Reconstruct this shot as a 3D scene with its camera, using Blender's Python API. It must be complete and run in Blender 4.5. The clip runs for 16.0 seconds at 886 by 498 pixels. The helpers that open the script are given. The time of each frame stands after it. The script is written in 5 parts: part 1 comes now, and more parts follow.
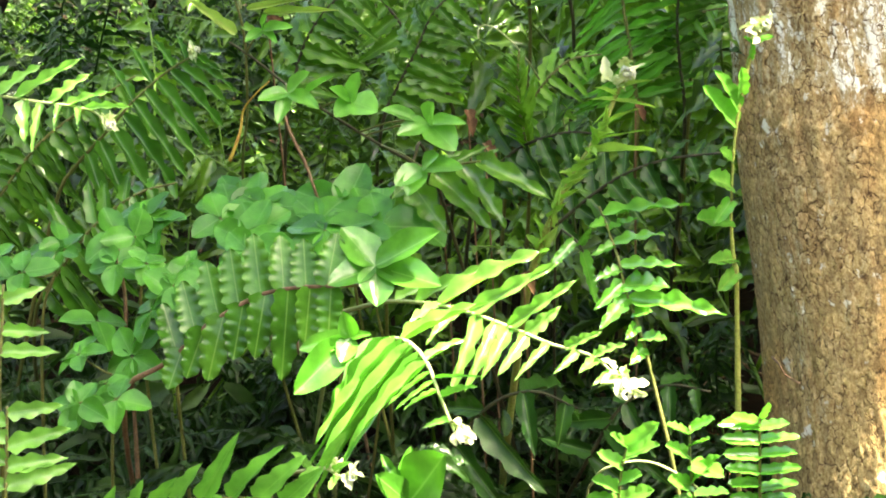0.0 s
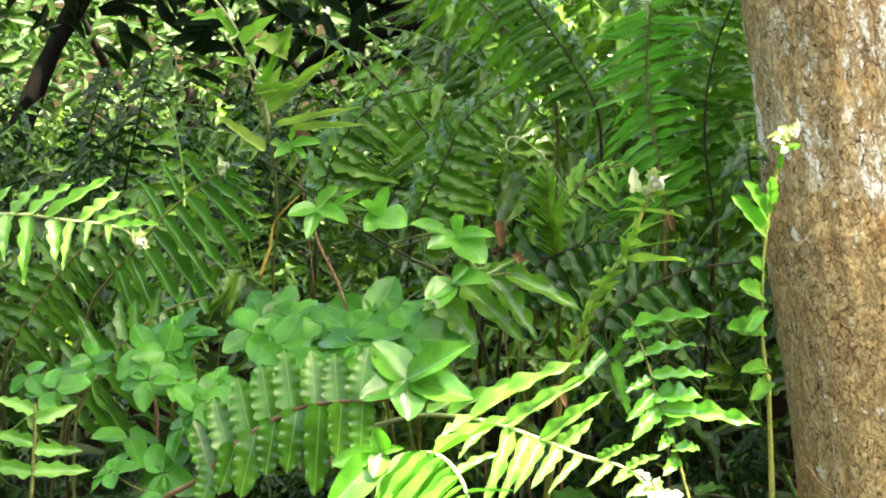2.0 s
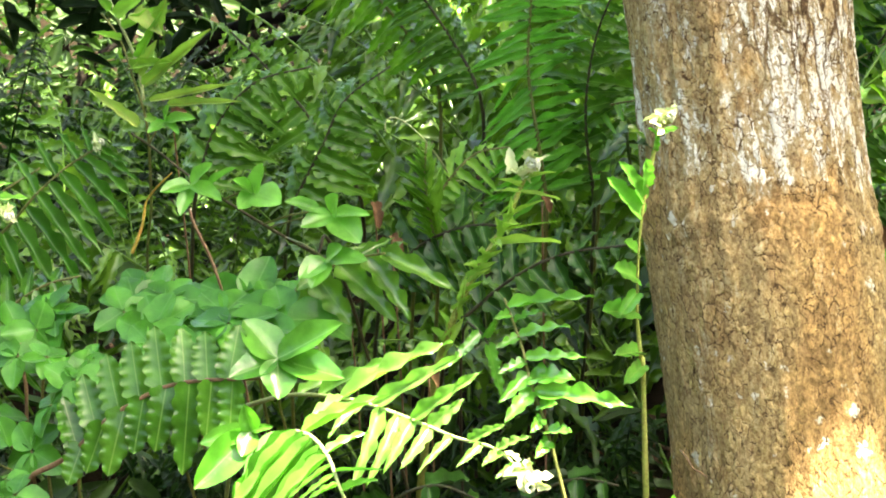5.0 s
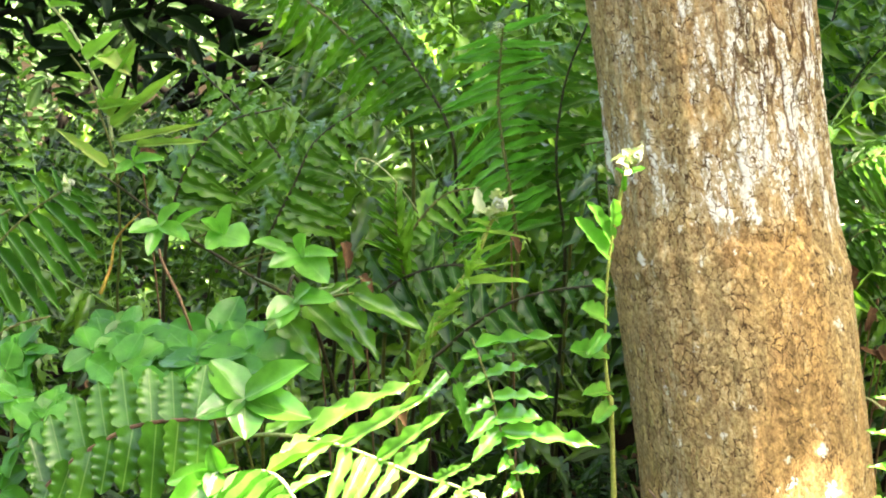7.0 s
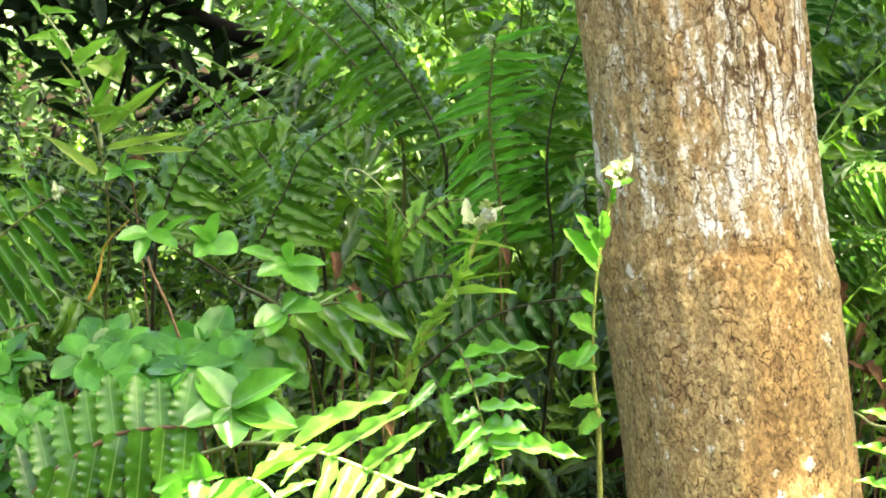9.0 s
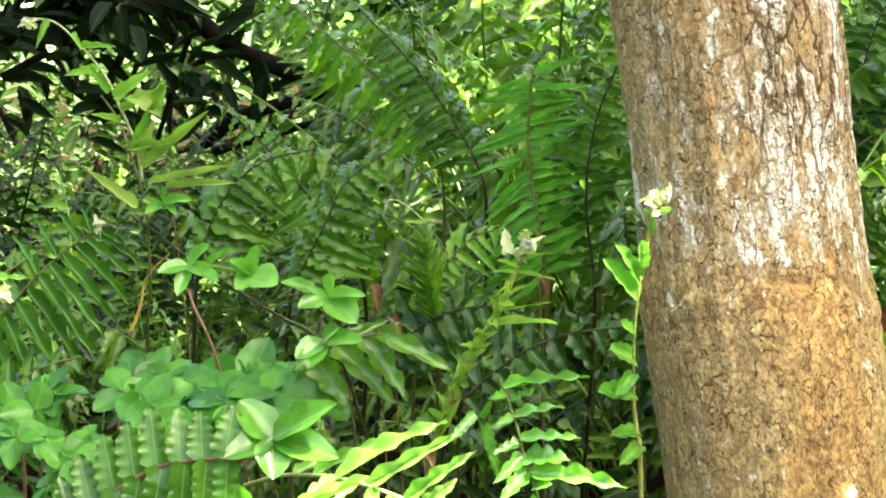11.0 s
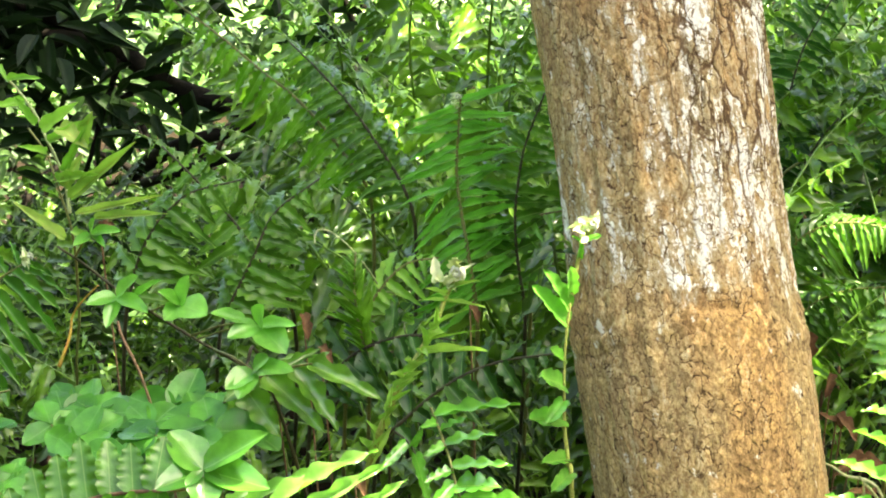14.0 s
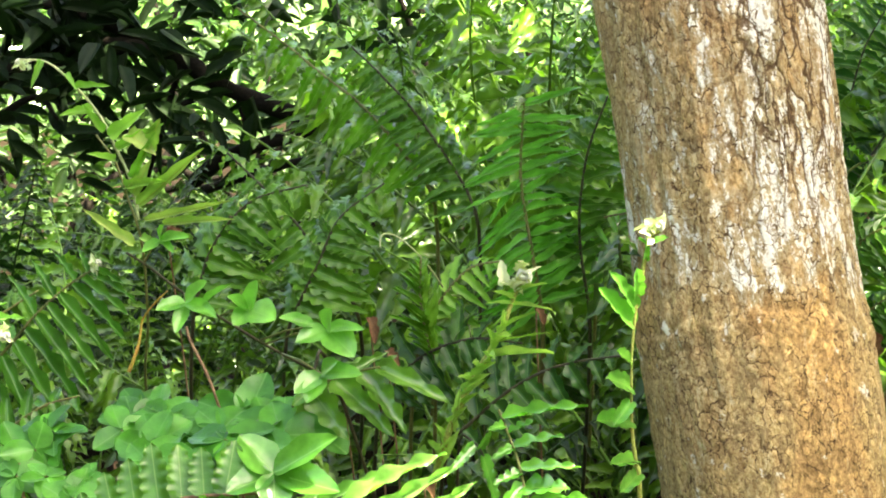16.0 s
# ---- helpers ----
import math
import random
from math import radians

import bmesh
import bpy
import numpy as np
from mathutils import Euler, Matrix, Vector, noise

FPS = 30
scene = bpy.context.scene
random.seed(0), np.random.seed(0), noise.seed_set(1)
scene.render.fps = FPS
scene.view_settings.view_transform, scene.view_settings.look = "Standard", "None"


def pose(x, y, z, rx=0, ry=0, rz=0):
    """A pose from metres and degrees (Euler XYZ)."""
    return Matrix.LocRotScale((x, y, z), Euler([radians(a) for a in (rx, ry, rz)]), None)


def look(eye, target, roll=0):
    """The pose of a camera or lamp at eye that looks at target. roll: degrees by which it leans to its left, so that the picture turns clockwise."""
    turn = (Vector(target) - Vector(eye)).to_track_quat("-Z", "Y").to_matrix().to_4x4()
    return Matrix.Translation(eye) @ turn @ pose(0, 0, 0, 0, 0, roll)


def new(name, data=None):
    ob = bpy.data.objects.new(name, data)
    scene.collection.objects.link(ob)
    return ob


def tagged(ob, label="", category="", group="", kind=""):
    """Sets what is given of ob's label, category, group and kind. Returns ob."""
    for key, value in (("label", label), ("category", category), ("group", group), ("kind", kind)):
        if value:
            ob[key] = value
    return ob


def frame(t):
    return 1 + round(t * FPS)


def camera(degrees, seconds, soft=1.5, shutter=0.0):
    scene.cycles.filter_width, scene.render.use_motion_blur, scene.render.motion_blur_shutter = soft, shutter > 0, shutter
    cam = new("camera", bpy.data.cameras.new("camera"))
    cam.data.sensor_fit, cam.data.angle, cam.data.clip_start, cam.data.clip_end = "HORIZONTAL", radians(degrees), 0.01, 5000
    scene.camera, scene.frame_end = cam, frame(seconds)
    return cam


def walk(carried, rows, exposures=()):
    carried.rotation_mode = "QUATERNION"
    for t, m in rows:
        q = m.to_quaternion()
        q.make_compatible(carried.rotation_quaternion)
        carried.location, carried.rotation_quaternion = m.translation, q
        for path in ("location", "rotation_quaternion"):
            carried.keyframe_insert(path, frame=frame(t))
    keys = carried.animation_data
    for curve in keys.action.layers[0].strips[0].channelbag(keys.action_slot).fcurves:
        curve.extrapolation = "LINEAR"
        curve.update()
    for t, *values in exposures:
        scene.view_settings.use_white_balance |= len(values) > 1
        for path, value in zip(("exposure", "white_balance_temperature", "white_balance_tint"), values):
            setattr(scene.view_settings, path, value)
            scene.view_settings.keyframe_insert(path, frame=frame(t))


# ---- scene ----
# ---------------------------------------------------------------- camera
cam = camera(20.0, 16.0, soft=1.9)
walk(cam, [
    (0, pose(-0.0465, -0.0128, 1.2630, 80.740, 0.126, 1.852)),
    (0.5, pose(-0.0452, -0.0085, 1.2637, 80.779, -0.062, 1.139)),
    (0.8, pose(-0.0449, -0.0046, 1.2625, 81.421, 0.197, 0.996)),
    (1, pose(-0.0428, 0.0023, 1.2627, 80.631, 0.438, 1.747)),
    (1.5, pose(-0.0455, -0.0064, 1.2675, 82.453, -0.355, 1.196)),
    (2, pose(-0.0487, -0.0126, 1.2717, 83.126, 0.937, 2.385)),
    (2.5, pose(-0.0418, -0.0029, 1.2682, 82.124, -0.222, 0.913)),
    (3, pose(-0.0376, 0.0000, 1.2692, 82.614, -0.080, -0.167)),
    (3.5, pose(-0.0394, -0.0001, 1.2699, 82.886, -0.479, -0.112)),
    (3.7, pose(-0.0414, -0.0017, 1.2668, 82.925, -0.486, -0.110)),
    (5.8, pose(-0.0103, 0.0084, 1.2513, 83.224, 0.263, 0.399)),
    (6, pose(-0.0115, 0.0044, 1.2527, 83.857, 0.255, 0.366)),
    (6.5, pose(-0.0075, 0.0011, 1.2483, 83.729, -0.010, 0.481)),
    (7, pose(0.0005, 0.0011, 1.2499, 84.000, -0.000, 0.000)),
    (7.5, pose(0.0081, 0.0041, 1.2484, 83.449, 0.257, 0.097)),
    (8, pose(0.0079, -0.0015, 1.2489, 83.468, 0.213, 0.230)),
    (8.2, pose(0.0052, -0.0017, 1.2481, 84.114, -0.255, -0.023)),
    (10.3, pose(0.0149, 0.0042, 1.2401, 84.460, -0.692, 0.052)),
    (10.5, pose(0.0124, 0.0013, 1.2418, 84.502, -0.637, 0.267)),
    (11, pose(0.0112, -0.0044, 1.2448, 85.057, 0.007, 0.888)),
    (11.5, pose(0.0151, -0.0054, 1.2467, 85.182, 0.411, 0.682)),
    (12, pose(0.0145, -0.0066, 1.2500, 85.371, 0.064, 0.022)),
    (12.5, pose(0.0158, -0.0038, 1.2460, 85.433, 0.225, -0.405)),
    (13, pose(0.0108, -0.0011, 1.2414, 85.357, -0.185, -1.116)),
    (13.5, pose(0.0099, -0.0007, 1.2371, 85.223, 0.053, -1.233)),
    (14, pose(0.0133, -0.0051, 1.2416, 85.770, 0.481, -0.721)),
    (14.5, pose(0.0164, -0.0099, 1.2419, 85.526, 0.432, -0.910)),
    (15, pose(0.0071, -0.0101, 1.2424, 85.449, 0.342, -0.594)),
    (15.5, pose(-0.0005, -0.0124, 1.2419, 85.959, 0.507, -0.586)),
    (16, pose(0.0006, -0.0165, 1.2420, 85.875, 1.045, 0.477)),
], exposures=[(0.0, 3.40, 7900, 1), (3.5, 3.41, 7900, 1), (7.0, 3.49, 7900, 1), (13.0, 3.47, 7900, 1), (16.0, 3.44, 7900, 1)])

# ---------------------------------------------------------------- light
SUN = Vector((0.50, -0.30, 1.0)).normalized()      # towards the sun
world = bpy.data.worlds.new("sky")
scene.world = world
world.use_nodes = True
wn = world.node_tree
sky = wn.nodes.new("ShaderNodeTexSky")
sky.sky_type, sky.sun_disc = "NISHITA", False
sky.air_density, sky.dust_density = 0.55, 4.0
sky.sun_elevation = math.asin(SUN.z)
sky.sun_rotation = math.atan2(SUN.x, SUN.y)
wn.links.new(sky.outputs[0], wn.nodes["Background"].inputs[0])
wn.nodes["Background"].inputs[1].default_value = 0.12
sun = new("sun", bpy.data.lights.new("sun", "SUN"))
sun.data.energy, sun.data.angle, sun.data.color = 4.3, radians(0.6), (1.0, 0.95, 0.86)
sun.matrix_world = look(SUN * 20, (0, 0, 0))


# ---------------------------------------------------------------- materials
def mat(name):
    m = bpy.data.materials.new(name)
    m.use_nodes = True
    nt = m.node_tree
    return m, nt, nt.nodes["Principled BSDF"]


def node(nt, kind, **values):
    n = nt.nodes.new("ShaderNode" + kind)
    for key, value in values.items():
        n.inputs[key].default_value = value
    return n


def ramp(nt, fac, stops):
    r = nt.nodes.new("ShaderNodeValToRGB")
    el = r.color_ramp.elements
    while len(el) < len(stops):
        el.new(0.5)
    for e, (p, c) in zip(el, stops):
        e.position, e.color = p, (*c, 1)
    nt.links.new(fac, r.inputs[0])
    return r.outputs[0]


def mix(nt, fac, a, b, mode="MIX"):
    n = nt.nodes.new("ShaderNodeMix")
    n.data_type, n.blend_type = "RGBA", mode
    for sock, value in ((n.inputs[0], fac), (n.inputs[6], a), (n.inputs[7], b)):
        if isinstance(value, (float, int)):
            sock.default_value = value
        elif isinstance(value, tuple):
            sock.default_value = (*value, 1)
        else:
            nt.links.new(value, sock)
    return n.outputs[2]


def bump(nt, height, bsdf, strength, distance):
    b = node(nt, "Bump", Strength=strength, Distance=distance)
    nt.links.new(height, b.inputs["Height"])
    nt.links.new(b.outputs[0], bsdf.inputs["Normal"])
    return b


def leaf_material(name, dark, light, rough=0.36, through_light=0.35, rib=(0.25, 0.4, 0.1), islands=False, spots=0.0, gloss=0.5, wax=0.0):
    """A living leaf: uneven green, paler midrib, satin gloss, light passing through the blade."""
    m, nt, p = mat(name)
    co = nt.nodes.new("ShaderNodeTexCoord")
    if islands:
        one = nt.nodes.new("ShaderNodeNewGeometry").outputs["Random Per Island"]
        two = nt.nodes.new("ShaderNodeObjectInfo").outputs["Random"]
        both = nt.nodes.new("ShaderNodeMath")
        both.operation, both.inputs[2].default_value = "MULTIPLY_ADD", 0.0
        both.inputs[1].default_value = 0.45
        nt.links.new(one, both.inputs[0])
        both2 = nt.nodes.new("ShaderNodeMath")
        both2.operation = "MULTIPLY_ADD"
        both2.inputs[1].default_value = 0.55
        nt.links.new(two, both2.inputs[0])
        nt.links.new(both.outputs[0], both2.inputs[2])
        rnd = both2.outputs[0]
    else:
        rnd = nt.nodes.new("ShaderNodeObjectInfo").outputs["Random"]
    base = mix(nt, rnd, dark, light)
    geo = nt.nodes.new("ShaderNodeNewGeometry")
    big = node(nt, "TexNoise", Scale=38.0, Detail=3.0)
    nt.links.new(geo.outputs["Position"], big.inputs["Vector"])
    tone = ramp(nt, big.outputs[0], [(0.3, (0.62, 0.66, 0.6)), (0.7, (1.35, 1.25, 1.2))])
    base = mix(nt, 1.0, base, tone, "MULTIPLY")
    if not islands:
        sep = nt.nodes.new("ShaderNodeSeparateXYZ")
        nt.links.new(co.outputs["Object"], sep.inputs[0])
        ab = nt.nodes.new("ShaderNodeMath")
        ab.operation = "ABSOLUTE"
        nt.links.new(sep.outputs[1], ab.inputs[0])
        line = ramp(nt, ab.outputs[0], [(0.0, (1, 1, 1)), (0.035, (0, 0, 0))])
        half = nt.nodes.new("ShaderNodeMath")
        half.operation, half.inputs[1].default_value = "MULTIPLY", 0.5
        nt.links.new(line, half.inputs[0])
        base = mix(nt, half.outputs[0], base, rib)
    if spots:
        sp = node(nt, "TexNoise", Scale=140.0, Detail=4.0, Roughness=0.7)
        nt.links.new(geo.outputs["Position"], sp.inputs["Vector"])
        f = ramp(nt, sp.outputs[0], [(0.66, (0, 0, 0)), (0.74, (spots, spots, spots))])
        base = mix(nt, f, base, (0.26, 0.16, 0.05))
    nt.links.new(base, p.inputs["Base Color"])
    p.inputs["Roughness"].default_value = rough
    p.inputs["Specular IOR Level"].default_value = gloss
    p.inputs["Coat Weight"].default_value = wax
    p.inputs["Coat Roughness"].default_value = 0.09
    p.inputs["Coat IOR"].default_value = 1.7
    fine = node(nt, "TexNoise", Scale=420.0, Detail=4.0)
    nt.links.new(geo.outputs["Position"], fine.inputs["Vector"])
    ripple = node(nt, "TexNoise", Scale=95.0, Detail=2.0)
    nt.links.new(geo.outputs["Position"], ripple.inputs["Vector"])
    bump(nt, mix(nt, 0.25, ripple.outputs[0], fine.outputs[0]), p, 0.55, 0.0022)
    tr = nt.nodes.new("ShaderNodeBsdfTranslucent")
    glow = mix(nt, 1.0, base, (1.4, 1.75, 0.95), "MULTIPLY")
    nt.links.new(glow, tr.inputs[0])
    ms = nt.nodes.new("ShaderNodeMixShader")
    ms.inputs[0].default_value = through_light
    nt.links.new(p.outputs[0], ms.inputs[1])
    nt.links.new(tr.outputs[0], ms.inputs[2])
    nt.links.new(ms.outputs[0], nt.nodes["Material Output"].inputs[0])
    return m


BUD = leaf_material("pale_young_leaflet", (0.42, 0.48, 0.27), (0.62, 0.65, 0.47), 0.6, 0.3, (0.5, 0.55, 0.35))
LIME = leaf_material("young_fern_green", (0.135, 0.34, 0.06), (0.20, 0.42, 0.10), 0.27, 0.36, wax=0.2)
FERN = leaf_material("fern_green", (0.075, 0.175, 0.015), (0.13, 0.25, 0.024), 0.20, 0.28, gloss=0.75, wax=0.3)
GLOSSY = leaf_material("glossy_fern_green", (0.036, 0.135, 0.014), (0.068, 0.195, 0.024), 0.16, 0.22, gloss=0.2, wax=0.22)
# darker copy of the fern green, with the shade of dim fronds painted in
SHADE_FERN = leaf_material("deep_fern_green", (0.016, 0.061, 0.011), (0.034, 0.102, 0.018), 0.3, 0.2, gloss=0.25)
SOFT = leaf_material("soft_trifoliate_green", (0.036, 0.165, 0.018), (0.095, 0.32, 0.043), 0.28, 0.3, (0.16, 0.36, 0.1), gloss=0.4)
YOUNG = leaf_material("young_shoot_green", (0.13, 0.31, 0.04), (0.20, 0.38, 0.065), 0.42, 0.38)
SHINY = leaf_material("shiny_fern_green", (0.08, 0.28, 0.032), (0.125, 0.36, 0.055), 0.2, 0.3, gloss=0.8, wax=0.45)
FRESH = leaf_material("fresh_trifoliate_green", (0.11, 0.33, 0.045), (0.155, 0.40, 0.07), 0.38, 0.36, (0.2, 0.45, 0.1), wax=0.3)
WAXY = leaf_material("waxy_vine_green", (0.055, 0.21, 0.022), (0.095, 0.29, 0.04), 0.25, 0.28, (0.2, 0.42, 0.1), wax=0.3)
MOSS = leaf_material("mid_fern_green", (0.04, 0.125, 0.014), (0.075, 0.19, 0.022), 0.3, 0.24, gloss=0.28, wax=0.04)
SHOOT = leaf_material("pale_shoot_green", (0.20, 0.37, 0.07), (0.31, 0.46, 0.125), 0.4, 0.38)
TURNING = leaf_material("yellowing_green", (0.19, 0.33, 0.06), (0.27, 0.36, 0.10), 0.45, 0.35, (0.42, 0.3, 0.08), spots=0.7)
# wide spread of greens also stands in for dark gaps and bright spots
FIELD = leaf_material("fern_thicket_green", (0.012, 0.042, 0.006), (0.165, 0.335, 0.036), 0.28, 0.22, islands=True, gloss=0.5, wax=0.08)
BRIGHT = leaf_material("bright_fern_green", (0.085, 0.23, 0.02), (0.14, 0.31, 0.035), 0.22, 0.3, gloss=0.45, wax=0.12)
SATIN = leaf_material("satin_fern_green", (0.06, 0.17, 0.018), (0.10, 0.24, 0.028), 0.34, 0.28, gloss=0.5, wax=0.3)
# shade under the taller fronds is put into this darker green
SHADE_FIELD = leaf_material("dark_low_fern_green", (0.006, 0.022, 0.004), (0.024, 0.070, 0.011), 0.35, 0.2, islands=True, gloss=0.3)
# near-black green: the shade on the shrub leaves is in the colour
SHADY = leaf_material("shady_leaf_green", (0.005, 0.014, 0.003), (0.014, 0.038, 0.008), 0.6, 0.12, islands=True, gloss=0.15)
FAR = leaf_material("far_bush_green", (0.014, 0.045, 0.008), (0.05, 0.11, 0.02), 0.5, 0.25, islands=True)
SHADE_CANOPY = leaf_material("canopy_green", (0.04, 0.11, 0.02), (0.07, 0.17, 0.03), 0.4, 0.35, islands=True)


def plain_material(name, a, b, rough, scale, grain, depth=0.002, stretch=(1, 1, 1), gloss=0.3):
    m, nt, p = mat(name)
    geo = nt.nodes.new("ShaderNodeNewGeometry")
    mp = nt.nodes.new("ShaderNodeMapping")
    mp.inputs["Scale"].default_value = stretch
    nt.links.new(geo.outputs["Position"], mp.inputs[0])
    n1 = node(nt, "TexNoise", Scale=scale, Detail=5.0)
    n2 = node(nt, "TexNoise", Scale=grain, Detail=5.0, Roughness=0.65)
    for n in (n1, n2):
        nt.links.new(mp.outputs[0], n.inputs["Vector"])
    c = ramp(nt, n1.outputs[0], [(0.3, a), (0.7, b)])
    g = ramp(nt, n2.outputs[0], [(0.3, (0.6, 0.6, 0.6)), (0.7, (1.3, 1.3, 1.3))])
    nt.links.new(mix(nt, 1.0, c, g, "MULTIPLY"), p.inputs["Base Color"])
    p.inputs["Roughness"].default_value = rough
    p.inputs["Specular IOR Level"].default_value = gloss
    bump(nt, n2.outputs[0], p, 0.6, depth)
    return m


STALK = plain_material("green_brown_stalk", (0.10, 0.12, 0.03), (0.20, 0.19, 0.06), 0.5, 30, 300)
SHOOT_STALK = plain_material("olive_shoot_stalk", (0.26, 0.30, 0.07), (0.36, 0.37, 0.10), 0.55, 40, 300)
DARK_STALK = plain_material("dark_stalk", (0.025, 0.02, 0.012), (0.05, 0.05, 0.02), 0.5, 30, 300)
PALE_STALK = plain_material("pale_young_stalk", (0.30, 0.36, 0.14), (0.42, 0.46, 0.24), 0.6, 40, 400)
BROWN_STALK = plain_material("dry_brown_stalk", (0.17, 0.09, 0.05), (0.28, 0.17, 0.10), 0.7, 30, 300)
YELLOW_STALK = plain_material("yellow_stalk", (0.34, 0.28, 0.04), (0.42, 0.20, 0.05), 0.6, 60, 300)
WOOL = plain_material("woolly_bud", (0.45, 0.50, 0.34), (0.72, 0.74, 0.62), 0.9, 200, 700, 0.003)
SOIL = plain_material("leaf_litter_soil", (0.008, 0.005, 0.003), (0.03, 0.018, 0.011), 0.95, 7, 120, 0.01, gloss=0.05)
DEAD = plain_material("dead_leaf", (0.07, 0.035, 0.018), (0.18, 0.10, 0.05), 0.8, 20, 220, gloss=0.1)
BRANCH = plain_material("dark_branch_bark", (0.006, 0.005, 0.004), (0.02, 0.016, 0.012), 0.9, 14, 120, 0.004, gloss=0.08)


def bark_material():
    """Brown bark: long pale ridges above, small crumbled plates below, white and grey-green lichen on the plates of the upper stem."""
    m, nt, p = mat("trunk_bark")
    L = nt.links.new
    co = nt.nodes.new("ShaderNodeTexCoord").outputs["Object"]
    sep = nt.nodes.new("ShaderNodeSeparateXYZ")
    L(co, sep.inputs[0])

    def calc(op, a, b=0.0, c=0.0):
        n = nt.nodes.new("ShaderNodeMath")
        n.operation = op
        for sock, value in zip(n.inputs, (a, b, c)):
            if isinstance(value, (int, float)):
                sock.default_value = value
            else:
                L(value, sock)
        return n.outputs[0]

    def step(value, lo, hi, a=0.0, b=1.0):
        n = nt.nodes.new("ShaderNodeMapRange")
        n.interpolation_type = "SMOOTHSTEP"
        for key, v in (("From Min", lo), ("From Max", hi), ("To Min", a), ("To Max", b)):
            n.inputs[key].default_value = v
        L(value, n.inputs[0])
        return n.outputs[0]

    # the stem leans: straighten it, so that ridges run along it
    z = sep.outputs[2]
    side = calc("SUBTRACT", calc("MULTIPLY_ADD", z, 0.135, sep.outputs[0]), 0.452)
    upright = nt.nodes.new("ShaderNodeCombineXYZ")
    for sock, value in zip(upright.inputs, (side, sep.outputs[1], z)):
        L(value, sock)
    up = upright.outputs[0]

    def shift(v, scale, amount, detail=2.0):
        n = node(nt, "TexNoise", Scale=scale, Detail=detail, Roughness=0.6)
        L(v, n.inputs["Vector"])
        return mix(nt, amount, v, n.outputs[1], "ADD")

    bent = shift(shift(up, 11.0, 0.035), 55.0, 0.012, 3.0)

    def squash(v, tall):
        mp = nt.nodes.new("ShaderNodeMapping")
        mp.inputs["Scale"].default_value = (1, 1, tall)
        L(v, mp.inputs[0])
        return mp.outputs[0]

    def field(scale, tall, detail=4.0, rough=0.6, v=up):
        n = node(nt, "TexNoise", Scale=scale, Detail=detail, Roughness=rough)
        L(squash(v, tall), n.inputs["Vector"])
        return n.outputs[0]

    def plates(scale, tall, v=bent):
        """Distance to the joint between plates, and a random value for each plate."""
        a = node(nt, "TexVoronoi", Scale=scale)
        a.feature = "DISTANCE_TO_EDGE"
        b = node(nt, "TexVoronoi", Scale=scale)
        for n in (a, b):
            L(squash(v, tall), n.inputs["Vector"])
        s = nt.nodes.new("ShaderNodeSeparateColor")
        L(b.outputs["Color"], s.inputs[0])
        return a.outputs["Distance"], s.outputs[0]

    ridge, ridge_rnd = plates(52.0, 0.20)
    crumb, crumb_rnd = plates(96.0, 0.66, shift(bent, 130.0, 0.006, 3.0))
    fine = field(260.0, 0.7, 6.0, 0.75)
    mid = field(85.0, 0.55, 4.0, 0.65)
    broad = field(10.0, 0.5, 4.0)
    drift = field(7.0, 0.8, 3.0)
    # how far each height and side belongs to the ridged upper stem
    level = calc("MULTIPLY_ADD", drift, 0.10, calc("SUBTRACT", z, 0.05))
    level = calc("MULTIPLY_ADD", calc("SUBTRACT", mid, 0.5), 0.05, level)
    open_half = step(side, -0.06, 0.05)
    upper = calc("MULTIPLY", step(level, 1.00, 1.16), calc("MULTIPLY_ADD", open_half, 0.8, 0.2))
    ridge_gap = step(calc("MULTIPLY_ADD", calc("SUBTRACT", fine, 0.5), 0.05, ridge), 0.0, 0.075)
    crumb_gap = step(calc("MULTIPLY_ADD", calc("SUBTRACT", fine, 0.5), 0.09, crumb), 0.0, 0.07)
    some = calc("MULTIPLY", step(field(34.0, 0.6, 3.0), 0.37, 0.53), step(field(120.0, 0.5, 2.0), 0.36, 0.56))
    ridge_in = calc("SUBTRACT", 1.0, calc("MULTIPLY", calc("SUBTRACT", 1.0, ridge_gap), calc("MULTIPLY_ADD", upper, 0.95, 0.05)))
    crumb_in = calc("SUBTRACT", 1.0, calc("MULTIPLY", calc("SUBTRACT", 1.0, crumb_gap), calc("MULTIPLY_ADD", some, 0.95, 0.10)))
    crack = calc("MULTIPLY", ridge_in, crumb_in)

    base = ramp(nt, broad, [(0.34, (0.385, 0.25, 0.115)), (0.48, (0.49, 0.318, 0.144)), (0.60, (0.53, 0.343, 0.146)), (0.72, (0.60, 0.435, 0.24))])
    rust = step(field(13.0, 0.22, 4.0), 0.52, 0.68, 0.0, 0.25)
    base = mix(nt, rust, base, (0.50, 0.245, 0.07))
    olive = calc("MULTIPLY", step(field(9.0, 0.35, 5.0), 0.44, 0.62, 0.0, 0.6), step(fine, 0.30, 0.55))
    base = mix(nt, olive, base, (0.42, 0.36, 0.20))
    base = mix(nt, 1.0, base, ramp(nt, crumb_rnd, [(0.0, (0.80, 0.78, 0.76)), (1.0, (1.22, 1.20, 1.16))]), "MULTIPLY")
    base = mix(nt, 1.0, base, ramp(nt, mid, [(0.34, (0.76, 0.73, 0.70)), (0.64, (1.18, 1.18, 1.17))]), "MULTIPLY")
    base = mix(nt, 1.0, base, ramp(nt, fine, [(0.36, (0.50, 0.47, 0.43)), (0.64, (1.46, 1.46, 1.44))]), "MULTIPLY")

